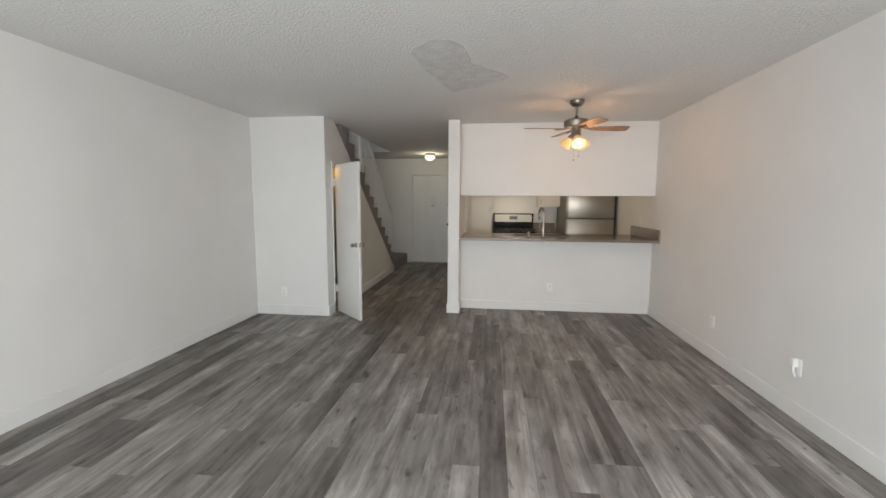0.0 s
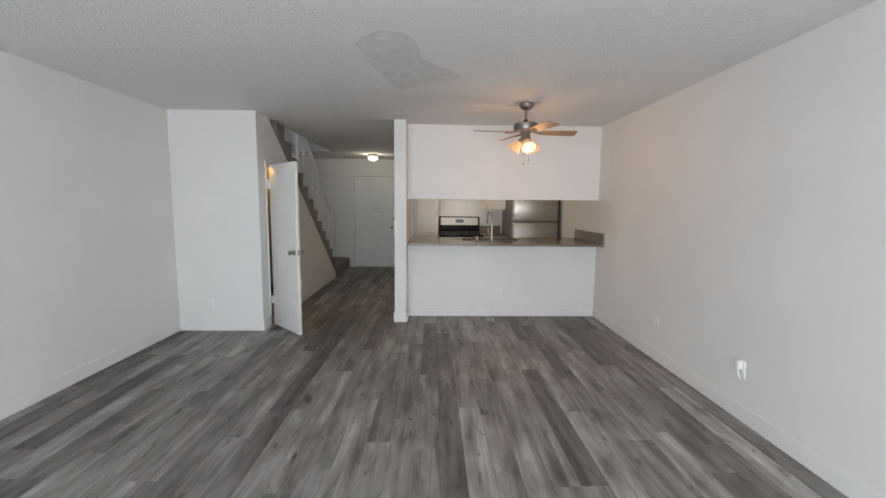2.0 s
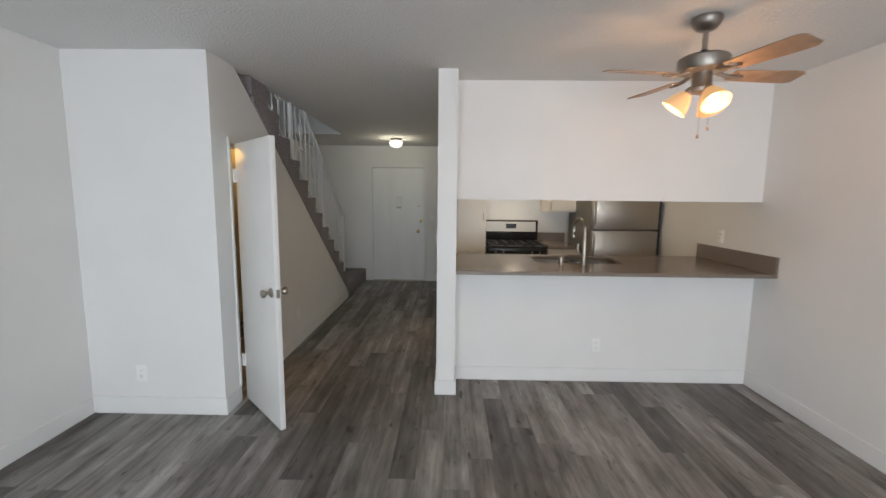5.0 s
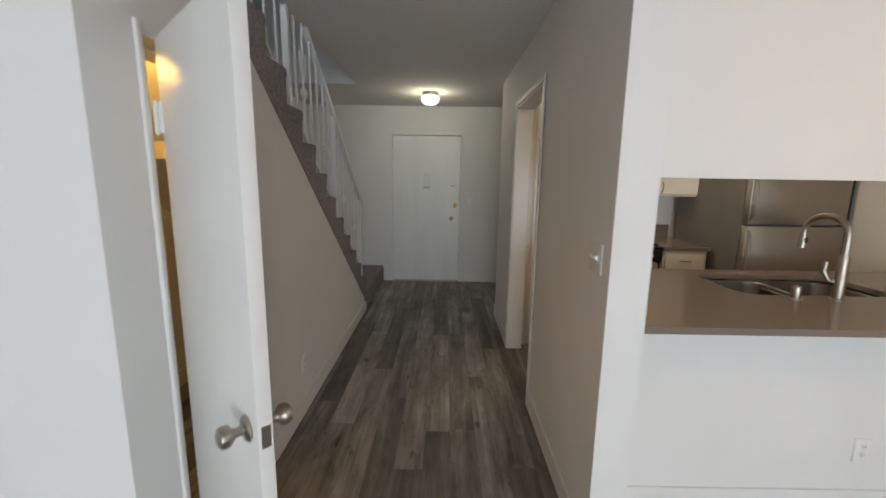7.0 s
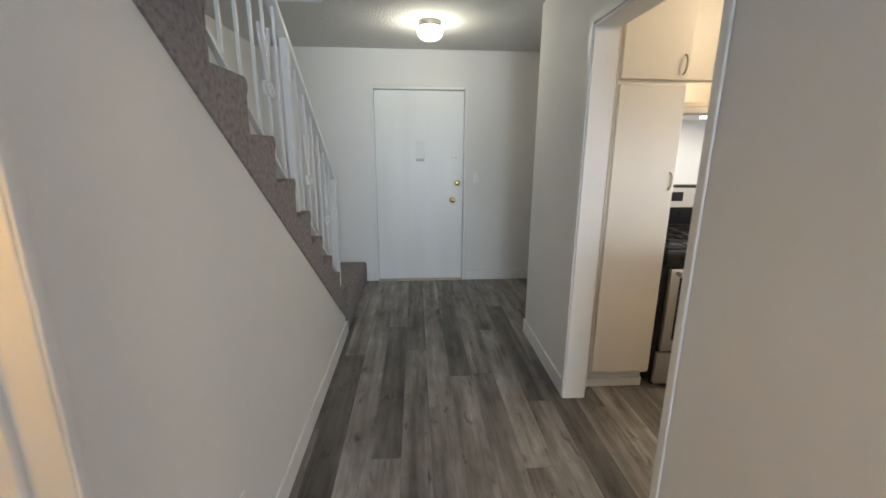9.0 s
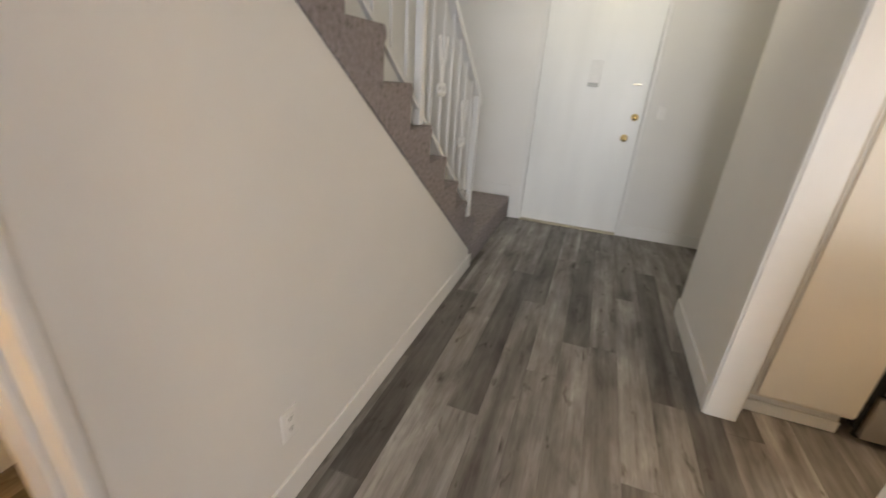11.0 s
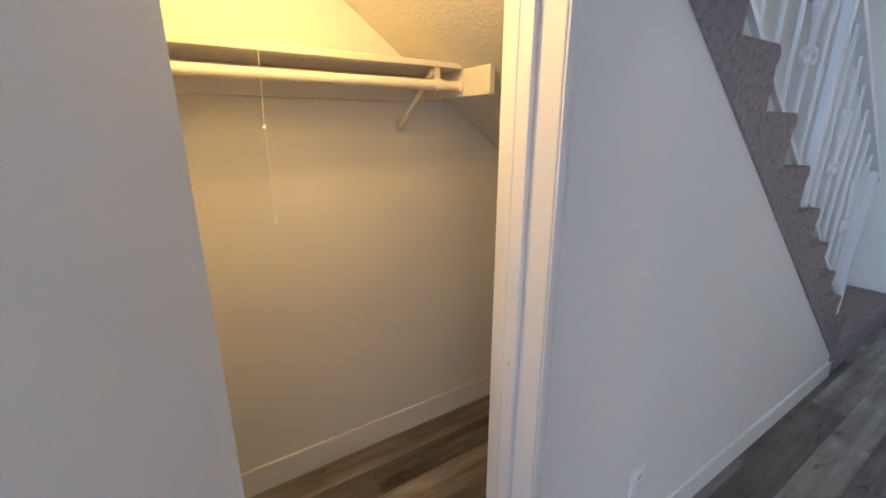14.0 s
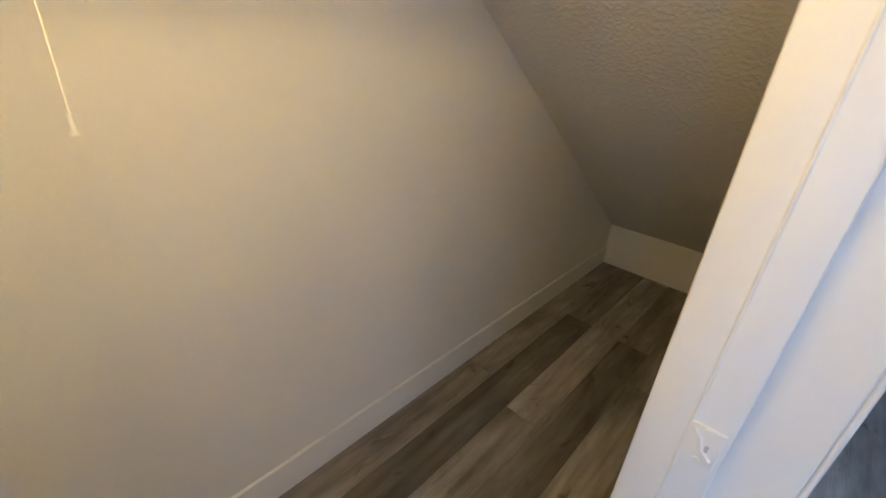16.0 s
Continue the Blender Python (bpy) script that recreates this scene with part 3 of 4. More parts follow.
# ---- entry ----
def front_door():
    ob = structure("door_1", bx(-1.461, -0.525, YN + 0.012, YN + 0.056, 0.016, 2.05, bevel=0.003), FRONT, "white flush front door with brass locks, closed", "door")
    y = YN + 0.012
    for x0, x1, z0, z1 in ((-1.500, -1.464, 0, 2.09), (-0.522, -0.486, 0, 2.09)):
        part("frame", bx(x0, x1, YN - 0.014, YN + 0.10, z0, z1, bevel=0.004), TRIM, ob)
    part("frame", bx(-1.464, -0.522, YN - 0.014, YN + 0.10, 2.055, 2.09, bevel=0.004), TRIM, ob)
    part("threshold", bx(-1.464, -0.522, YN - 0.03, YN + 0.06, 0.0, 0.016, bevel=0.004), THRESH, ob, "worn metal threshold")
    bm = bx(-1.034, -0.936, y - 0.022, y, 1.36, 1.545, bevel=0.003)
    part("notice_holder", bm, HOLDER, ob, "white plastic notice holder")
    part("viewer", bx(-1.034, -0.945, y - 0.020, y, 1.332, 1.359, bevel=0.003), VIEWER, ob, "grey door viewer cover")
    part("door_guard", bx(-0.660, -0.590, y - 0.012, y, 1.365, 1.380, bevel=0.002), THRESH, ob)
    m = Matrix.Translation((-0.586, y, 1.103)) @ Vector((0, -1, 0)).to_track_quat("Z", "Y").to_matrix().to_4x4()
    db = part("deadbolt", lathe(bmesh.new(), [(0, 0), (0.031, 0), (0.031, 0.005), (0.027, 0.012), (0.019, 0.017), (0.009, 0.0195), (0, 0.020)], m), BRASS, ob, "polished brass deadbolt")
    part("thumb_turn", bx(-0.601, -0.571, y - 0.034, y - 0.016, 1.099, 1.107, bevel=0.002), BRASS, db)
    door_knob(ob, -0.636, y, 0.918, (0, -1, 0), BRASS)
    for z in (1.75, 1.02, 0.28):
        part("hinge", rod(bmesh.new(), (-1.463, YN + 0.004, z - 0.05), (-1.463, YN + 0.004, z + 0.05), 0.007, seg=10), TRIM, ob)
    return ob


front_door()


def flush_light(x, y, label):
    t = thing("ceiling_light", label, "ceiling light", (x, y, CZ), "flush ceiling lights")
    M = Matrix.Translation((x, y, CZ))
    part("base", lathe(bmesh.new(), [(0, 0), (0.085, 0), (0.088, -0.012), (0.083, -0.035), (0.07, -0.04), (0, -0.04)], M, 32), NICKEL, t)
    d = part("dome", lathe(bmesh.new(), [(0.078, -0.036), (0.098, -0.05), (0.104, -0.075), (0.095, -0.105), (0.065, -0.13), (0.03, -0.14), (0, -0.142)], M, 32), DOME, t)
    d.visible_shadow = False
    return t


flush_light(*HALL_LAMP, "round flush ceiling light with lit opal glass dome")
flush_light(1.05, 6.50, "round flush kitchen ceiling light, lit opal dome")


# plates: built flat in x-z, facing -y
def outlet(label="white plastic duplex wall outlet"):
    t = thing("wall_outlet", label, "outlet", (0, 0, 0), "wall outlets")
    part("cover_plate", bx(-0.036, 0.036, -0.006, 0.0, -0.058, 0.058, bevel=0.002, seg=2), PLASTIC, t)
    for z in (0.020, -0.020):
        s = part("socket", bx(-0.016, 0.016, -0.008, -0.005, z - 0.014, z + 0.014, bevel=0.002), PLASTIC, t)
        bm = bmesh.new()
        box(bm, -0.008, -0.0055, -0.0086, -0.0078, z - 0.002, z + 0.007)
        box(bm, 0.0055, 0.008, -0.0086, -0.0078, z - 0.002, z + 0.007)
        rod(bm, (0, -0.0086, z - 0.007), (0, -0.0078, z - 0.007), 0.0022, seg=8)
        part("slot", bm, DARK, s)
    return t


o = outlet()
spots = [((1.17, YK, 0.315), 0), ((-2.19, YP, 0.295), 0), ((HX, 6.015, 0.322), 90), ((XE, 3.735, 0.343), -90), ((XE, 2.665, 0.352), -90), ((XE, 5.72, 1.20), -90)]
o.matrix_basis = pose(*spots[0][0], 0, 0, spots[0][1])
for p, a in spots[1:]:
    copy_thing(o, pose(*p, 0, 0, a))


def night_plug():
    t = thing("plug_adapter", "small white plug in the wall outlet", "plug", (XE - 0.008, 2.665, 0.37))
    part("body", bx(XE - 0.045, XE - 0.009, 2.643, 2.683, 0.355, 0.415, bevel=0.006, seg=2), PLASTIC, t)
    part("tail", tube(bmesh.new(), [(XE - 0.03, 2.663, 0.358), (XE - 0.03, 2.657, 0.32), (XE - 0.022, 2.647, 0.29)], 0.006, 8), PLASTIC, t)
    return t


night_plug()


def switch(at, turn, gangs, plate=PLASTIC):
    w = 0.036 + 0.023 * (gangs - 1)
    t = thing("light_switch", "white plastic wall switch plate with %d toggle%s" % (gangs, "s" if gangs > 1 else ""), "light switch", (0, 0, 0))
    part("cover_plate", bx(-w, w, -0.006, 0.0, -0.058, 0.058, bevel=0.002, seg=2), plate, t)
    for g in range(gangs):
        x = (g - (gangs - 1) / 2) * 0.046
        bm = prism(bmesh.new(), [(-0.005, -0.011), (-0.005, 0.011), (-0.019, 0.012), (-0.019, 0.004)], x - 0.0045, x + 0.0045)
        part("toggle", bm, PLASTIC, t)
    t.matrix_basis = pose(*at, 0, 0, turn)
    return t


switch((KX, 5.11, 1.213), -90, 2, WALL)
switch((-0.381, YN, 1.162), 0, 1)


# kitchen doorway lining
def kitchen_frame():
    ob = structure("door_frame_kitchen", bx(KX - 0.004, KI + 0.004, 7.046, 7.06, 0.0, 2.065, bevel=0.003), TRIM, "white painted cased opening to the kitchen", "door frame")
    part("jamb", bx(KX - 0.004, KI + 0.004, 6.125, 6.139, 0.0, 2.065, bevel=0.003), TRIM, ob)
    part("head_jamb", bx(KX - 0.004, KI + 0.004, 6.139, 7.046, 2.051, 2.065, bevel=0.003), TRIM, ob)
    part("casing", bx(KX - 0.014, KX - 0.004, 6.092, 6.132, 0.0, 2.105, bevel=0.003), TRIM, ob)
    part("casing", bx(KX - 0.014, KX - 0.004, 7.053, 7.093, 0.0, 2.105, bevel=0.003), TRIM, ob)
    part("casing", bx(KX - 0.014, KX - 0.004, 6.132, 7.053, 2.065, 2.105, bevel=0.003), TRIM, ob)
    return ob


kitchen_frame()

# ---- kitchen ----
CT = 0.970


def pull(parent, x, y, z, upright=True):
    """A small bow handle facing -y."""
    bm = bmesh.new()
    L = 0.048
    pts = []
    for k in range(9):
        u = -1 + k / 4
        off = 0.024 * (1 - u ** 4)
        pts.append((x, y - off, z + L * u) if upright else (x + L * u, y - off, z))
    tube(bm, pts, 0.0048, 8)
    return part("handle", bm, NICKEL, parent, "brushed metal bow handle")


def counter():
    t = thing("pass_counter", "taupe quartz counter on the half wall with sink cutout", "countertop", (1.2, 5.4, 0.932))
    bm = bmesh.new()
    x0, x1, y0, y1 = KI + 0.022, XE - 0.002, 5.03, 6.045
    sx0, sx1, sy0, sy1 = 0.712, 1.472, 5.488, 5.925
    inner, outer = [], [(x1, y1), (x0, y1), (x0, y0), (x1, y0)]
    r = 0.10
    for cx, cy, a0 in ((sx1 - r, sy1 - r, 0), (sx0 + r, sy1 - r, 90), (sx0 + r, sy0 + r, 180), (sx1 - r, sy0 + r, 270)):
        inner.append([(cx + r * math.cos(radians(a0 + 15 * i)), cy + r * math.sin(radians(a0 + 15 * i))) for i in range(7)])
    for z in (CT, 0.943):
        ov = [bm.verts.new((*p, z)) for p in outer]
        iv = [[bm.verts.new((*p, z)) for p in q] for q in inner]
        for c in range(4):
            n = (c + 1) % 4
            for i in range(6):
                bm.faces.new((ov[c], iv[c][i + 1], iv[c][i]))
            bm.faces.new((ov[c], ov[n], iv[n][0], iv[c][6]))
        if z == CT:
            ov1, iv1 = ov, [v for q in iv for v in q]
        else:
            iv = [v for q in iv for v in q]
            for c in range(4):
                bm.faces.new((ov1[c], ov1[(c + 1) % 4], ov[(c + 1) % 4], ov[c]))
            for i in range(len(iv)):
                j = (i + 1) % len(iv)
                bm.faces.new((iv1[i], iv1[j], iv[j], iv[i]))
    bmesh.ops.recalc_face_normals(bm, faces=bm.faces[:])
    part("slab", bm, QUARTZ, t, smooth=False)
    part("side_splash", bx(XE - 0.022, XE - 0.002, 5.03, 6.04, CT, 1.103, bevel=0.002), QUARTZ, t)
    return t


counter()


def basin(bm, x0, x1, y0, y1, z0, z1):
    """A bowl with rounded corners, open at the top."""
    rings = []
    for k, (grow, z) in enumerate(((0.006, z1), (0.0, z1 - 0.004), (-0.006, z1 - 0.06), (-0.014, z0 + 0.03), (-0.04, z0), (-0.10, z0 - 0.003))):
        r = max(0.02, 0.075 + grow)
        pts = []
        for cx, cy, a0 in ((x1, y1, 0), (x0, y1, 90), (x0, y0, 180), (x1, y0, 270)):
            sx, sy = (1 if cx == x1 else -1), (1 if cy == y1 else -1)
            for i in range(6):
                a = radians(a0 + 18 * i)
                pts.append(bm.verts.new((cx + sx * (grow - r) + r * math.cos(a), cy + sy * (grow - r) + r * math.sin(a), z)))
        rings.append(pts)
    n = len(rings[0])
    for a, b in zip(rings, rings[1:]):
        for i in range(n):
            bm.faces.new((a[i], a[(i + 1) % n], b[(i + 1) % n], b[i]))
    bm.faces.new(rings[-1])
    return bm


def sink():
    t = thing("kitchen_sink", "double-bowl stainless steel sink set in the counter", "sink", (1.08, 5.63, 0.8))
    part("bowl", basin(bmesh.new(), 0.722, 1.078, 5.495, 5.913, 0.77, CT - 0.037), SINKSTEEL, t)
    part("bowl", basin(bmesh.new(), 1.106, 1.462, 5.495, 5.913, 0.77, CT - 0.037), SINKSTEEL, t)
    bm = bmesh.new()
    box(bm, 1.070, 1.114, 5.496, 5.912, CT - 0.085, CT - 0.056, bevel=0.010, seg=3)
    part("rim", bm, SINKSTEEL, t)
    for x in (0.90, 1.284):
        part("drain", lathe(bmesh.new(), [(0.042, 0.003), (0.04, 0.005), (0.03, 0.001), (0, 0.0)], Matrix.Translation((x, 5.71, 0.7675))), STEEL, t)
    return t


def faucet():
    x, y = 1.085, 5.42
    t = thing("kitchen_faucet", "brushed nickel gooseneck pull-down faucet", "faucet", (x, y, CT))
    part("base", lathe(bmesh.new(), [(0, 0), (0.029, 0), (0.029, 0.006), (0.0225, 0.012), (0.021, 0.15), (0.0195, 0.20), (0.0155, 0.215), (0, 0.215)], Matrix.Translation((x, y, CT))), NICKEL, t)
    pts = [(x, y, CT + 0.10), (x, y, CT + 0.295)]
    for k in range(1, 13):
        a = math.pi * k / 12
        pts.append((x - 0.02 * (1 - math.cos(a)), y + 0.092 * (1 - math.cos(a)), CT + 0.295 + 0.088 * math.sin(a)))
    e = pts[-1]
    pts.append((e[0], e[1], e[2] - 0.02))
    part("neck", tube(bmesh.new(), pts, 0.0135, 14), NICKEL, t)
    h = part("spray_head", rod(bmesh.new(), (e[0], e[1], e[2] - 0.078), (e[0], e[1], e[2] - 0.010), 0.0175, 0.015, 18), NICKEL, t)
    part("spray_button", bx(e[0] - 0.006, e[0] + 0.006, e[1] - 0.022, e[1] - 0.012, e[2] - 0.055, e[2] - 0.028, bevel=0.002), DARK, h, "black spray button")
    bm = tube(bmesh.new(), [(x, y, CT + 0.08), (x - 0.028, y + 0.026, CT + 0.085), (x - 0.045, y + 0.042, CT + 0.125), (x - 0.040, y + 0.040, CT + 0.175)], 0.0105, 10)
    part("lever", bm, NICKEL, t)
    return t


def soap():
    x, y = 0.893, 5.42
    t = thing("soap_dispenser", "short brushed nickel air gap cap beside the sink", "sink cap", (x, y, CT))
    part("flange", lathe(bmesh.new(), [(0, 0), (0.026, 0), (0.026, 0.005), (0.02, 0.008), (0, 0.008)], Matrix.Translation((x, y, CT))), NICKEL, t)
    part("cap", lathe(bmesh.new(), [(0, 0.008), (0.0185, 0.008), (0.0195, 0.055), (0.017, 0.064), (0, 0.066)], Matrix.Translation((x, y, CT))), NICKEL, t)
    return t


sink()
faucet()
soap()


def base_cabinet():
    t = thing("sink_cabinet", "off-white base cabinet under the sink counter", "cabinet", (1.2, 5.5, 0))
    part("body", bx(KI + 0.03, XE - 0.004, YK + 0.122, 5.46, 0.0, 0.942), CABINET, t)
    part("door_panel", bx(KI + 0.03, XE - 0.004, 6.0, 6.02, 0.10, 0.942), CABINET, t)
    part("floor_panel", bx(KI + 0.03, XE - 0.004, 5.46, 6.0, 0.08, 0.10), CABINET, t)
    return t


base_cabinet()


def pantry():
    x0, x1, y0, y1 = KI + 0.05, 0.395, 7.13, 7.838
    t = thing("pantry_cabinet", "tall off-white pantry cabinet with flush doors", "cabinet", (0.19, 7.4, 0))
    part("body", bx(x0, x1, y0, y1, 0.115, CZ - 0.003), CABINET, t)
    part("toe_kick", bx(x0, x1 - 0.01, y0 + 0.05, y1, 0.0, 0.115), TRIM, t)
    part("toe_moulding", bx(x0, x1 - 0.01, y0 + 0.03, y0 + 0.05, 0.0, 0.06, bevel=0.004), TRIM, t)
    d = part("door", bx(x0 + 0.012, x1 - 0.004, y0 - 0.019, y0 - 0.001, 0.135, 1.80, bevel=0.003), CABINET, t)
    pull(d, x1 - 0.035, y0 - 0.019, 1.30)
    d = part("door", bx(x0 + 0.012, x1 - 0.004, y0 - 0.019, y0 - 0.001, 1.825, CZ - 0.05, bevel=0.003), CABINET, t)
    pull(d, x1 - 0.035, y0 - 0.019, 1.90)
    part("filler", bx(KI + 0.004, x0, y0 + 0.01, y0 + 0.03, 0.0, CZ - 0.003), CABINET, t)
    return t


pantry()


def stove():
    x0, x1, y0, y1 = 0.420, 1.178, 7.13, 7.80
    t = thing("gas_range", "stainless steel and black freestanding gas range", "stove", ((x0 + x1) / 2, 7.4, 0))
    part("body", bx(x0, x1, y0 + 0.02, y1, 0.06, 0.905, bevel=0.003), BLACK, t)
    for x in (x0 + 0.05, x1 - 0.05):
        for y in (y0 + 0.06, y1 - 0.06):
            part("foot", rod(bmesh.new(), (x, y, 0.0), (x, y, 0.06), 0.018, seg=12), DARK, t)
    d = part("oven_door", bx(x0 + 0.035, x1 - 0.035, y0 - 0.018, y0 + 0.018, 0.258, 0.79, bevel=0.006, seg=2), STEEL, t)
    part("oven_window", bx(x0 + 0.09, x1 - 0.09, y0 - 0.0215, y0 - 0.0175, 0.335, 0.735, bevel=0.001), OVENGLASS, d, "dark oven window")
    bm = rod(bmesh.new(), (x0 + 0.06, y0 - 0.055, 0.762), (x1 - 0.06, y0 - 0.055, 0.762), 0.0125, seg=16)
    for x in (x0 + 0.075, x1 - 0.075):
        box(bm, x - 0.012, x + 0.012, y0 - 0.055, y0 - 0.016, 0.752, 0.772, bevel=0.003)
    part("oven_handle", bm, STEEL, d)
    lb = part("paper_label", bx(0.735, 0.945, y0 - 0.0232, y0 - 0.0217, 0.375, 0.535), PAPER, d, "white printed paper sticker")
    part("print_bar", bx(0.745, 0.935, y0 - 0.0238, y0 - 0.0231, 0.512, 0.528), REDINK, lb)
    for k in range(6):
        part("print_bar", bx(0.75, 0.92 - 0.02 * (k % 3), y0 - 0.0238, y0 - 0.0231, 0.486 - 0.018 * k, 0.493 - 0.018 * k), INK, lb)
    dr = part("drawer", bx(x0 + 0.02, x1 - 0.02, y0 - 0.014, y0 + 0.018, 0.035, 0.248, bevel=0.006, seg=2), STEEL, t)
    part("drawer_slot", bx(x0 + 0.25, x1 - 0.25, y0 - 0.0155, y0 - 0.0135, 0.182, 0.204), DARK, dr)
    part("control_panel", bx(x0, x1, y0 - 0.012, y0 + 0.03, 0.80, 0.905, bevel=0.006, seg=2), BLACK, t)
    for x in (x0 + 0.10, x0 + 0.20, x1 - 0.20, x1 - 0.10):
        m = Matrix.Translation((x, y0 - 0.012, 0.855)) @ Vector((0, -1, 0)).to_track_quat("Z", "Y").to_matrix().to_4x4()
        k = part("knob", lathe(bmesh.new(), [(0, 0), (0.024, 0), (0.024, 0.008), (0.019, 0.012), (0.0165, 0.032), (0, 0.034)], m, 20), BLACK, t)
        part("knob_cap", lathe(bmesh.new(), [(0, 0.034), (0.014, 0.034), (0.013, 0.037), (0, 0.037)], m, 18), FRIDGE_SIDE, k)
    part("cooktop", bx(x0 - 0.002, x1 + 0.002, y0 - 0.01, y1, 0.905, 0.925, bevel=0.006, seg=2), BLACK, t)
    for gx in (x0 + 0.02, x0 + 0.258, x0 + 0.496):
        bm = bmesh.new()
        gx1, gy0, gy1, gz = gx + 0.234, y0 + 0.03, y1 - 0.12, 0.952
        for a in ((gx, gx1, gy0, gy0 + 0.012), (gx, gx1, gy1 - 0.012, gy1), (gx, gx + 0.012, gy0, gy1), (gx1 - 0.012, gx1, gy0, gy1)):
            box(bm, a[0], a[1], a[2], a[3], gz - 0.014, gz)
        for k in (1, 2, 3):
            yy = gy0 + (gy1 - gy0) * k / 4
            box(bm, gx, gx1, yy - 0.005, yy + 0.005, gz - 0.014, gz + 0.003)
        box(bm, (gx + gx1) / 2 - 0.005, (gx + gx1) / 2 + 0.005, gy0, gy1, gz - 0.014, gz + 0.003)
        for a in ((gx, gy0), (gx1 - 0.012, gy0), (gx, gy1 - 0.012), (gx1 - 0.012, gy1 - 0.012)):
            box(bm, a[0], a[0] + 0.012, a[1], a[1] + 0.012, 0.925, gz - 0.014)
        part("grate", bm, IRON, t, smooth=False)
    for x in (x0 + 0.135, x1 - 0.135):
        for y in (y0 + 0.17, y0 + 0.42):
            part("burner", lathe(bmesh.new(), [(0, 0.016), (0.036, 0.016), (0.038, 0.008), (0.05, 0.006), (0.05, 0), (0, 0)], Matrix.Translation((x, y, 0.925))), IRON, t)
    b = part("back_guard", bx(x0 - 0.002, x1 + 0.002, 7.74, y1, 0.925, 1.225, bevel=0.01, seg=2), BLACK, t)
    part("back_panel", bx(x0 + 0.03, x1 - 0.03, 7.734, 7.74, 1.065, 1.205, bevel=0.002), SATIN, b)
    part("clock_display", bx(0.73, 0.875, 7.730, 7.734, 1.11, 1.175, bevel=0.001), BLACK, b, "black clock display")
    return t


stove()


def side_unit():
    x0, x1, y0 = 1.192, 1.575, 7.14
    t = thing("drawer_cabinet", "narrow off-white base cabinet with drawer", "cabinet", (1.36, 7.45, 0))
    part("body", bx(x0, x1, y0, 7.838, 0.1, 0.895), CABINET, t)
    part("toe_kick", bx(x0, x1, y0 + 0.06, 7.838, 0.0, 0.1), TRIM, t)
    d = part("drawer", bx(x0 + 0.02, x1 - 0.02, y0 - 0.019, y0 - 0.001, 0.73, 0.872, bevel=0.003), CABINET, t)
    pull(d, (x0 + x1) / 2, y0 - 0.019, 0.805, False)
    d = part("door", bx(x0 + 0.02, x1 - 0.02, y0 - 0.019, y0 - 0.001, 0.12, 0.715, bevel=0.003), CABINET, t)
    pull(d, x1 - 0.06, y0 - 0.019, 0.63)
    c = thing("side_counter", "taupe quartz counter between range and refrigerator", "countertop", (1.36, 7.45, 0.9))
    part("slab", bx(x0 - 0.006, x1 + 0.012, y0 - 0.03, 7.838, 0.896, 0.932, bevel=0.002), QUARTZ, c)
    part("back_splash", bx(x0 - 0.006, x1 + 0.012, 7.818, 7.838, 0.932, 1.05, bevel=0.002), QUARTZ, c)


side_unit()


def upper_unit(name, label, x0, x1, y0, z0, z1, doors):
    t = thing(name, label, "cabinet", ((x0 + x1) / 2, 7.6, z0), "wall cabinets")
    part("body", bx(x0, x1, y0, 7.838, z0, z1, bevel=0.002), CABINET, t)
    w = (x1 - x0) / doors
    for k in range(doors):
        d = part("door", bx(x0 + w * k + 0.012, x0 + w * (k + 1) - 0.012, y0 - 0.019, y0 - 0.001, z0 + 0.02, z1 - 0.03, bevel=0.003), CABINET, t)
        hx = x0 + w * (k + 1) - 0.05 if (doors == 2 and k == 0) else x0 + w * k + 0.05
        pull(d, hx, y0 - 0.019, z0 + 0.085)
    return t


upper_unit("wall_cabinet", "off-white wall cabinet beside the range hood", 1.225, 1.650, 7.45, 1.352, CZ - 0.003, 1)
upper_unit("wall_cabinet", "off-white two-door wall cabinet above the range hood", 0.397, 1.215, 7.45, 1.855, CZ - 0.003, 2)
upper_unit("wall_cabinet", "off-white wall cabinet above the refrigerator", 1.662, XE - 0.003, 7.30, 1.84, CZ - 0.003, 2)


def hood():
    x0, x1 = 0.42, 1.19
    t = thing("range_hood", "almond metal under-cabinet range hood, light on", "range hood", (0.8, 7.5, 1.66))
    bm = prism(bmesh.new(), [(7.838, 1.853), (7.40, 1.853), (7.385, 1.745), (7.30, 1.712), (7.30, 1.675), (7.838, 1.675)], x0, x1)
    part("shell", bm, ALMOND, t, smooth=False)
    part("filter", bx(x0 + 0.02, x1 - 0.02, 7.32, 7.78, 1.668, 1.6745), STEEL, t)
    part("lens", bx(0.71, 0.89, 7.34, 7.44, 1.655, 1.668, bevel=0.003), HOODLIGHT, t, "lit lamp lens")
    part("switch_panel", bx(0.92, 1.08, 7.387, 7.397, 1.78, 1.82, bevel=0.002), DARK, t, "dark vent and switch panel")
    return t


hood()


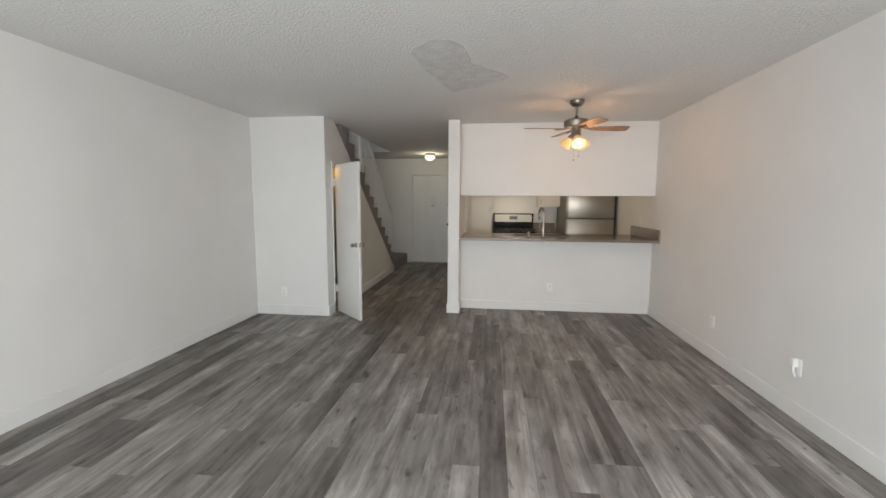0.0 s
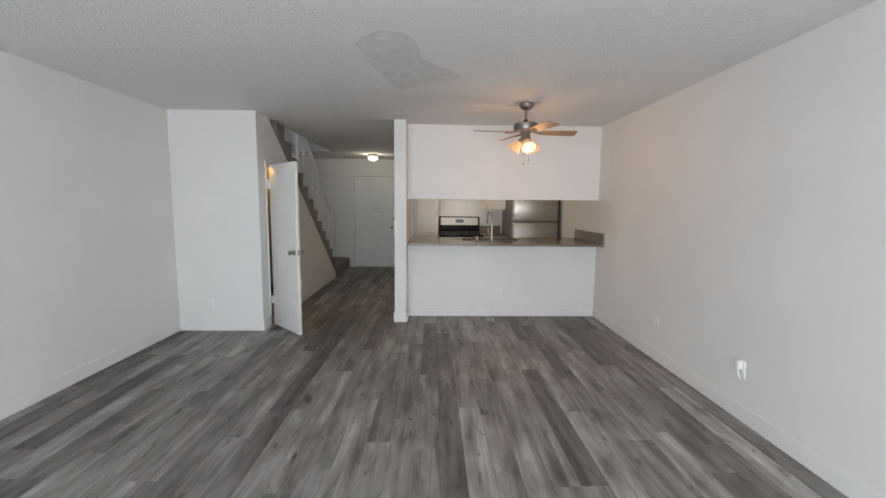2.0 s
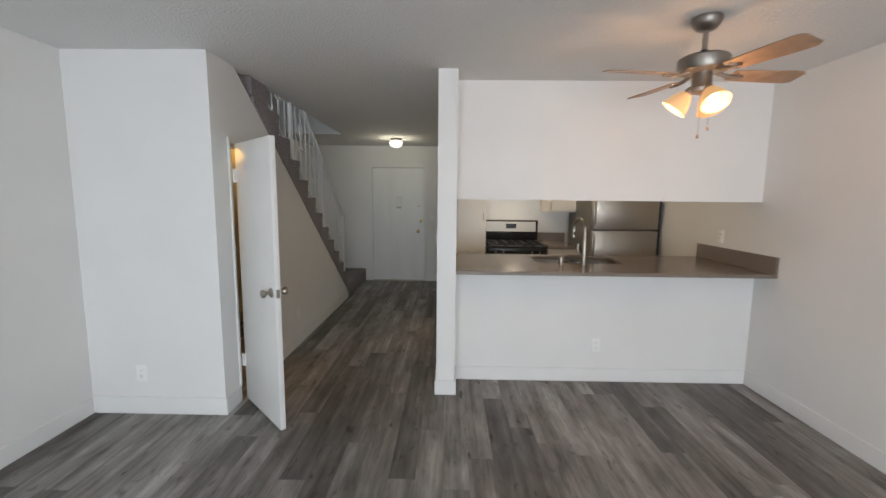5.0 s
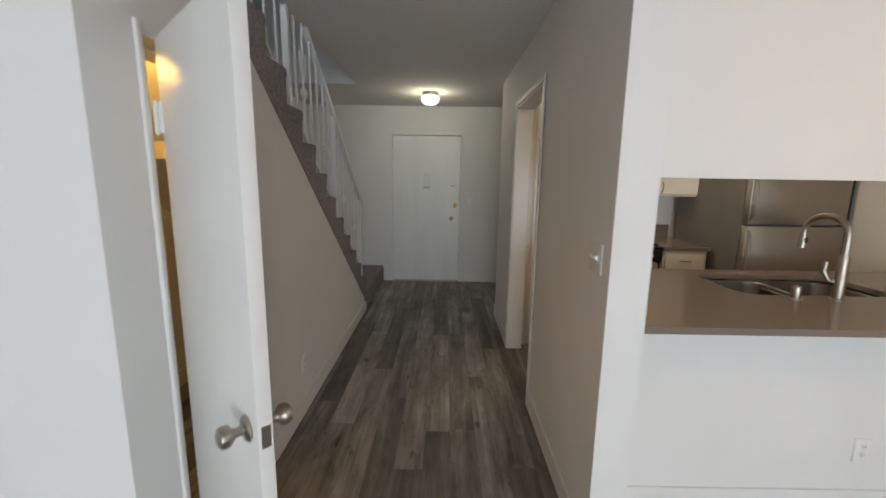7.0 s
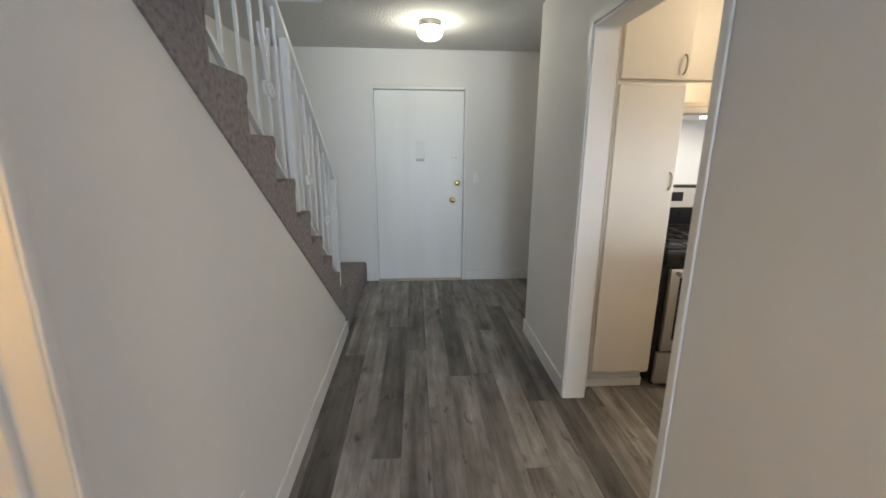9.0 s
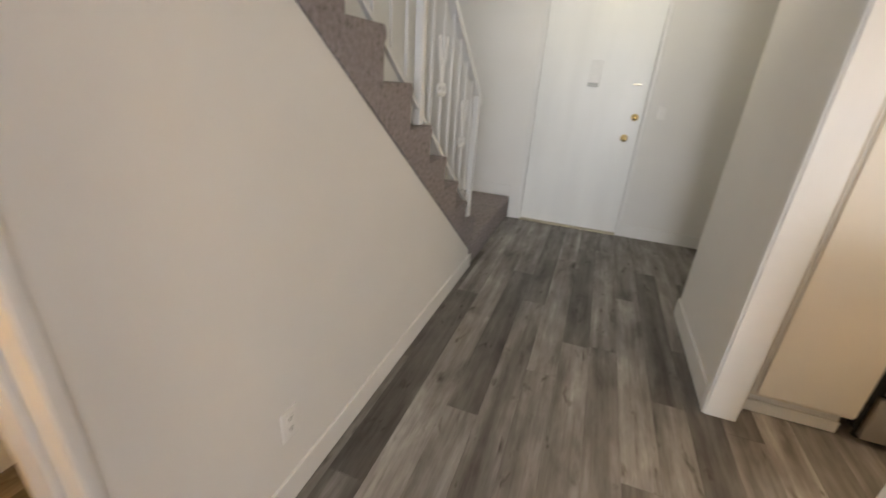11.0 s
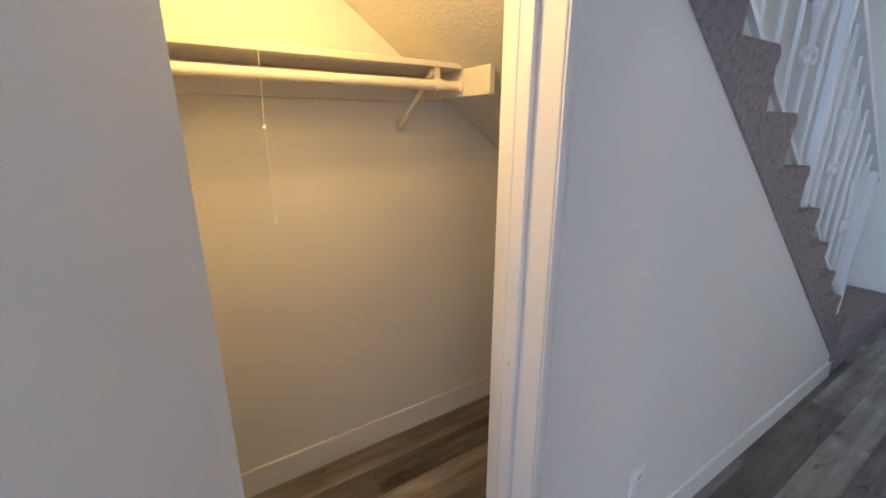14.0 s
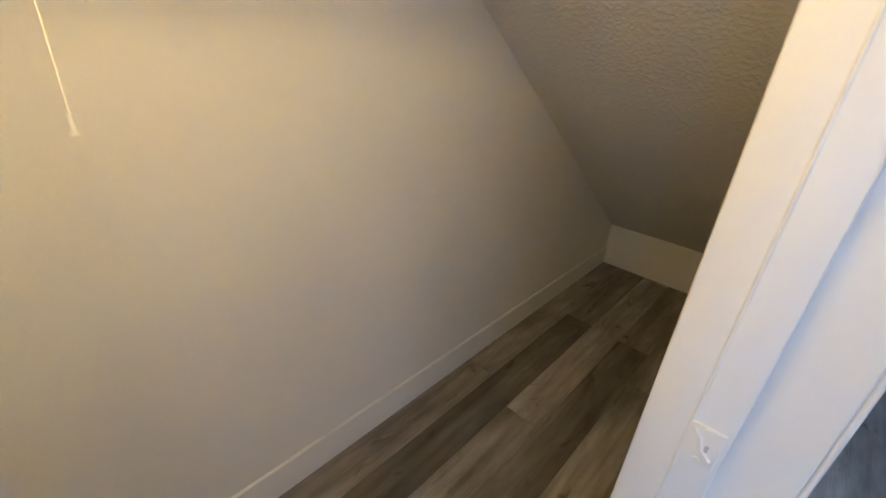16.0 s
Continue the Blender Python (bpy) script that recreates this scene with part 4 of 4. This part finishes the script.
def fridge():
    x0, x1, y0, y1 = 1.608, XE - 0.03, 6.75, 7.74
    t = thing("refrigerator", "stainless steel top-freezer refrigerator with dark sides", "refrigerator", ((x0 + x1) / 2, 7.2, 0))
    part("cabinet_shell", bx(x0, x1, y0 + 0.075, y1, 0.03, 1.72, bevel=0.004), FRIDGE_SIDE, t)
    part("kick_grille", bx(x0 + 0.02, x1 - 0.02, y0 + 0.05, y0 + 0.075, 0.0, 0.08), DARK, t)
    for z0, z1 in ((0.09, 1.165), (1.178, 1.715)):
        d = part("door", bx(x0, x1 - 0.03, y0, y0 + 0.07, z0, z1, bevel=0.008, seg=2), FRIDGE, t)
        hz0, hz1 = (0.62, 1.13) if z0 < 1 else (1.21, 1.55)
        tube_pts = [(x0 + 0.014, y0 - 0.001, hz0), (x0 + 0.014, y0 - 0.034, hz0 + 0.04), (x0 + 0.014, y0 - 0.034, hz1 - 0.04), (x0 + 0.014, y0 - 0.001, hz1)]
        part("door_handle", tube(bmesh.new(), tube_pts, 0.009, 10), FRIDGE, d, "curved steel handle")
    part("hinge_strip", bx(x1 - 0.03, x1 - 0.004, y0 + 0.01, y0 + 0.075, 0.09, 1.715), DARK, t)
    return t


fridge()


# ---- ceiling fan ----
def fan():
    x, y = FAN
    t = thing("ceiling_fan", "brushed nickel ceiling fan with four wooden blades, lights on", "ceiling fan", (x, y, CZ))
    M = Matrix.Translation((x, y, CZ))
    part("canopy", lathe(bmesh.new(), [(0, 0), (0.068, 0), (0.07, -0.018), (0.062, -0.038), (0.045, -0.058), (0.018, -0.066), (0, -0.066)], M, 32), FANMETAL, t)
    part("down_rod", rod(bmesh.new(), (x, y, CZ - 0.175), (x, y, CZ - 0.06), 0.0125), FANMETAL, t)
    part("collar", rod(bmesh.new(), (x, y, CZ - 0.182), (x, y, CZ - 0.155), 0.021, 0.016), DARK, t)
    part("motor", lathe(bmesh.new(), [(0, -0.150), (0.05, -0.152), (0.105, -0.162), (0.118, -0.172), (0.12, -0.215), (0.112, -0.232), (0.085, -0.240), (0, -0.240)], M @ Matrix.Translation((0, 0, -0.028)), 40), FANMETAL, t)
    part("switch_housing", lathe(bmesh.new(), [(0, -0.24), (0.045, -0.24), (0.046, -0.30), (0.056, -0.315), (0.05, -0.335), (0.02, -0.345), (0, -0.345)], M @ Matrix.Translation((0, 0, -0.028)), 28), FANMETAL, t)
    for turn in BLADES:
        a = radians(turn)
        R = Matrix.Translation((x, y, CZ - 0.275)) @ Matrix.Rotation(a, 4, "Z") @ Matrix.Rotation(radians(-12), 4, "X")
        bm = bmesh.new()
        outline = [(0.15, -0.045), (0.22, -0.052), (0.42, -0.062), (0.49, -0.060), (0.512, -0.044), (0.512, 0.044), (0.49, 0.060), (0.42, 0.062), (0.22, 0.052), (0.15, 0.045)]
        lo = [bm.verts.new(R @ Vector((u, v, -0.003))) for u, v in outline]
        hi = [bm.verts.new(R @ Vector((u, v, 0.003))) for u, v in outline]
        bm.faces.new(lo[::-1])
        bm.faces.new(hi)
        n = len(outline)
        for i in range(n):
            bm.faces.new((lo[i], lo[(i + 1) % n], hi[(i + 1) % n], hi[i]))
        bl = part("blade", bm, BLADE, t, "reddish brown wood-grain blade", smooth=False)
        bm = bmesh.new()
        tube(bm, [R @ Vector((0.075, 0, 0.012)), R @ Vector((0.12, 0.0, -0.004)), R @ Vector((0.17, 0, -0.008)), R @ Vector((0.21, 0, -0.006))], 0.011, 8)
        tube(bm, [R @ Vector((0.165, -0.03, -0.006)), R @ Vector((0.20, 0, -0.008)), R @ Vector((0.165, 0.03, -0.006))], 0.006, 8)
        part("blade_arm", bm, FANMETAL, bl)
    for k in range(3):
        a = radians(SHADES + 120 * k)
        d = Vector((math.cos(a), math.sin(a), 0))
        tilt = (d * 0.62 + Vector((0, 0, -0.78))).normalized()
        p0 = Vector((x, y, CZ - 0.345)) + d * 0.045
        q = tilt.to_track_quat("Z", "Y").to_matrix().to_4x4()
        S = Matrix.Translation(p0) @ q
        part("lamp_socket", lathe(bmesh.new(), [(0, -0.01), (0.017, -0.008), (0.021, 0.012), (0.023, 0.028), (0, 0.028)], S, 18), FANMETAL, t)
        prof = [(0.023, 0.024), (0.034, 0.036), (0.046, 0.058), (0.055, 0.082), (0.063, 0.108), (0.068, 0.120), (0.0655, 0.120), (0.052, 0.082), (0.043, 0.058), (0.031, 0.038), (0.021, 0.028)]
        s = part("glass_shade", lathe(bmesh.new(), prof, S, 28), SHADE, t, "lit frosted bell glass shade")
        s.visible_shadow = False
        b = part("bulb", lathe(bmesh.new(), [(0, 0.028), (0.013, 0.03), (0.022, 0.058), (0.027, 0.078), (0.022, 0.098), (0, 0.106)], S, 16), BULB, t)
        b.visible_shadow = False
        c = p0 + tilt * 0.13
        lamp("fan_bulb", "POINT", Matrix.Translation(c), 3.6, WARM, 0.03)
    for dx, dy, z1 in ((0.03, -0.03, CZ - 0.535), (-0.02, -0.035, CZ - 0.575)):
        c = part("pull_chain", tube(bmesh.new(), [(x + dx, y + dy, CZ - 0.36), (x + dx, y + dy, z1)], 0.0012, 6), FANMETAL, t)
        part("chain_pull", lathe(bmesh.new(), [(0, 0.012), (0.004, 0.008), (0.0065, -0.004), (0.005, -0.012), (0, -0.014)], Matrix.Translation((x + dx, y + dy, z1 - 0.01)), 12), BLADE, c, "small wooden pull")
    return t


BLADES, SHADES = (4, 105, 186, 286), 274
fan()


# ---- glazed opening behind the walk ----
def window():
    ob = structure("window_1", bx(WX0, WX0 + 0.05, YS - 0.11, YS - 0.03, 0.0, WZ1, bevel=0.003), TRIM, "wide white framed glass sliding door", "window")
    part("frame", bx(WX1 - 0.05, WX1, YS - 0.11, YS - 0.03, 0.0, WZ1, bevel=0.003), TRIM, ob)
    part("frame", bx(WX0 + 0.05, WX1 - 0.05, YS - 0.11, YS - 0.03, WZ1 - 0.05, WZ1, bevel=0.003), TRIM, ob)
    part("frame", bx(WX0 + 0.05, WX1 - 0.05, YS - 0.11, YS - 0.03, 0.0, 0.05, bevel=0.003), TRIM, ob)
    xm = (WX0 + WX1) / 2
    part("stile", bx(xm - 0.03, xm + 0.03, YS - 0.11, YS - 0.03, 0.05, WZ1 - 0.05, bevel=0.003), TRIM, ob)
    for a, b in ((WX0 + 0.05, xm - 0.03), (xm + 0.03, WX1 - 0.05)):
        p = part("pane", bx(a, b, YS - 0.075, YS - 0.069, 0.05, WZ1 - 0.05), GLASS, ob)
        p.visible_shadow = False
    return ob


window()
bm = bmesh.new()
box(bm, -60, 60, -80, YS - 0.13, -0.2, -0.06)
structure("ground", bm, mottled("paving", (0.22, 0.21, 0.2), 0.9, 0.15, 0.6, 12, 0.4, 0.01), "pale concrete ground outside", "ground")

# ---- floor ----
UNDER = mat("plank_joint", (0.055, 0.051, 0.048), 0.8)
floor = structure("floor", bx(XC - 0.06, XE + 0.12, YS - 0.12, YN + 0.12, -0.08, -0.005), UNDER, "grey-brown wood-look vinyl plank floor", "floor")
PW, PL = 0.148, 1.52
bm = bmesh.new()
g = 0.0003
box(bm, g, PW - g, g, PL - g, -0.006, 0.0, bevel=0.0006)
plank_mesh = mesh_of("plank", bm, PLANK)


def needed(x0, x1, y0, y1):
    rooms = ((XW, XE, YS, YP), (HX, XE, YP, YK), (HX, KI, YK, YN), (KI, XE, 5.86, 7.2), (KI, 1.0, 7.98, YN), (XC, HX, YP + 0.1, 7.69))
    return any(x1 > a and x0 < b and y1 > c and y0 < d for a, b, c, d in rooms)


JOINTS = {-15: 6.228, -14: 6.91, -13: 6.13, -7: 5.885, -6: 6.61, -5: 6.19, -4: 7.01, -2: 5.84, -1: 3.47, 3: 2.66, 4: 3.40, 5: 3.0, 7: 2.715, 9: 3.505}
rng = random.Random(7)
for c in range(-16, 20):
    x = -0.383 + PW * c
    first = JOINTS.get(c, None)
    shift = rng.random() * PL
    if first is not None:
        shift = first % PL
    y = YS - 0.1 - PL + ((shift - (YS - 0.1)) % PL)
    while y < YN + 0.05:
        if needed(x, x + PW, y, y + PL):
            ob = new("plank", plank_mesh)
            ob.location = (x, y, 0)
            ob.parent = floor
        y += PL
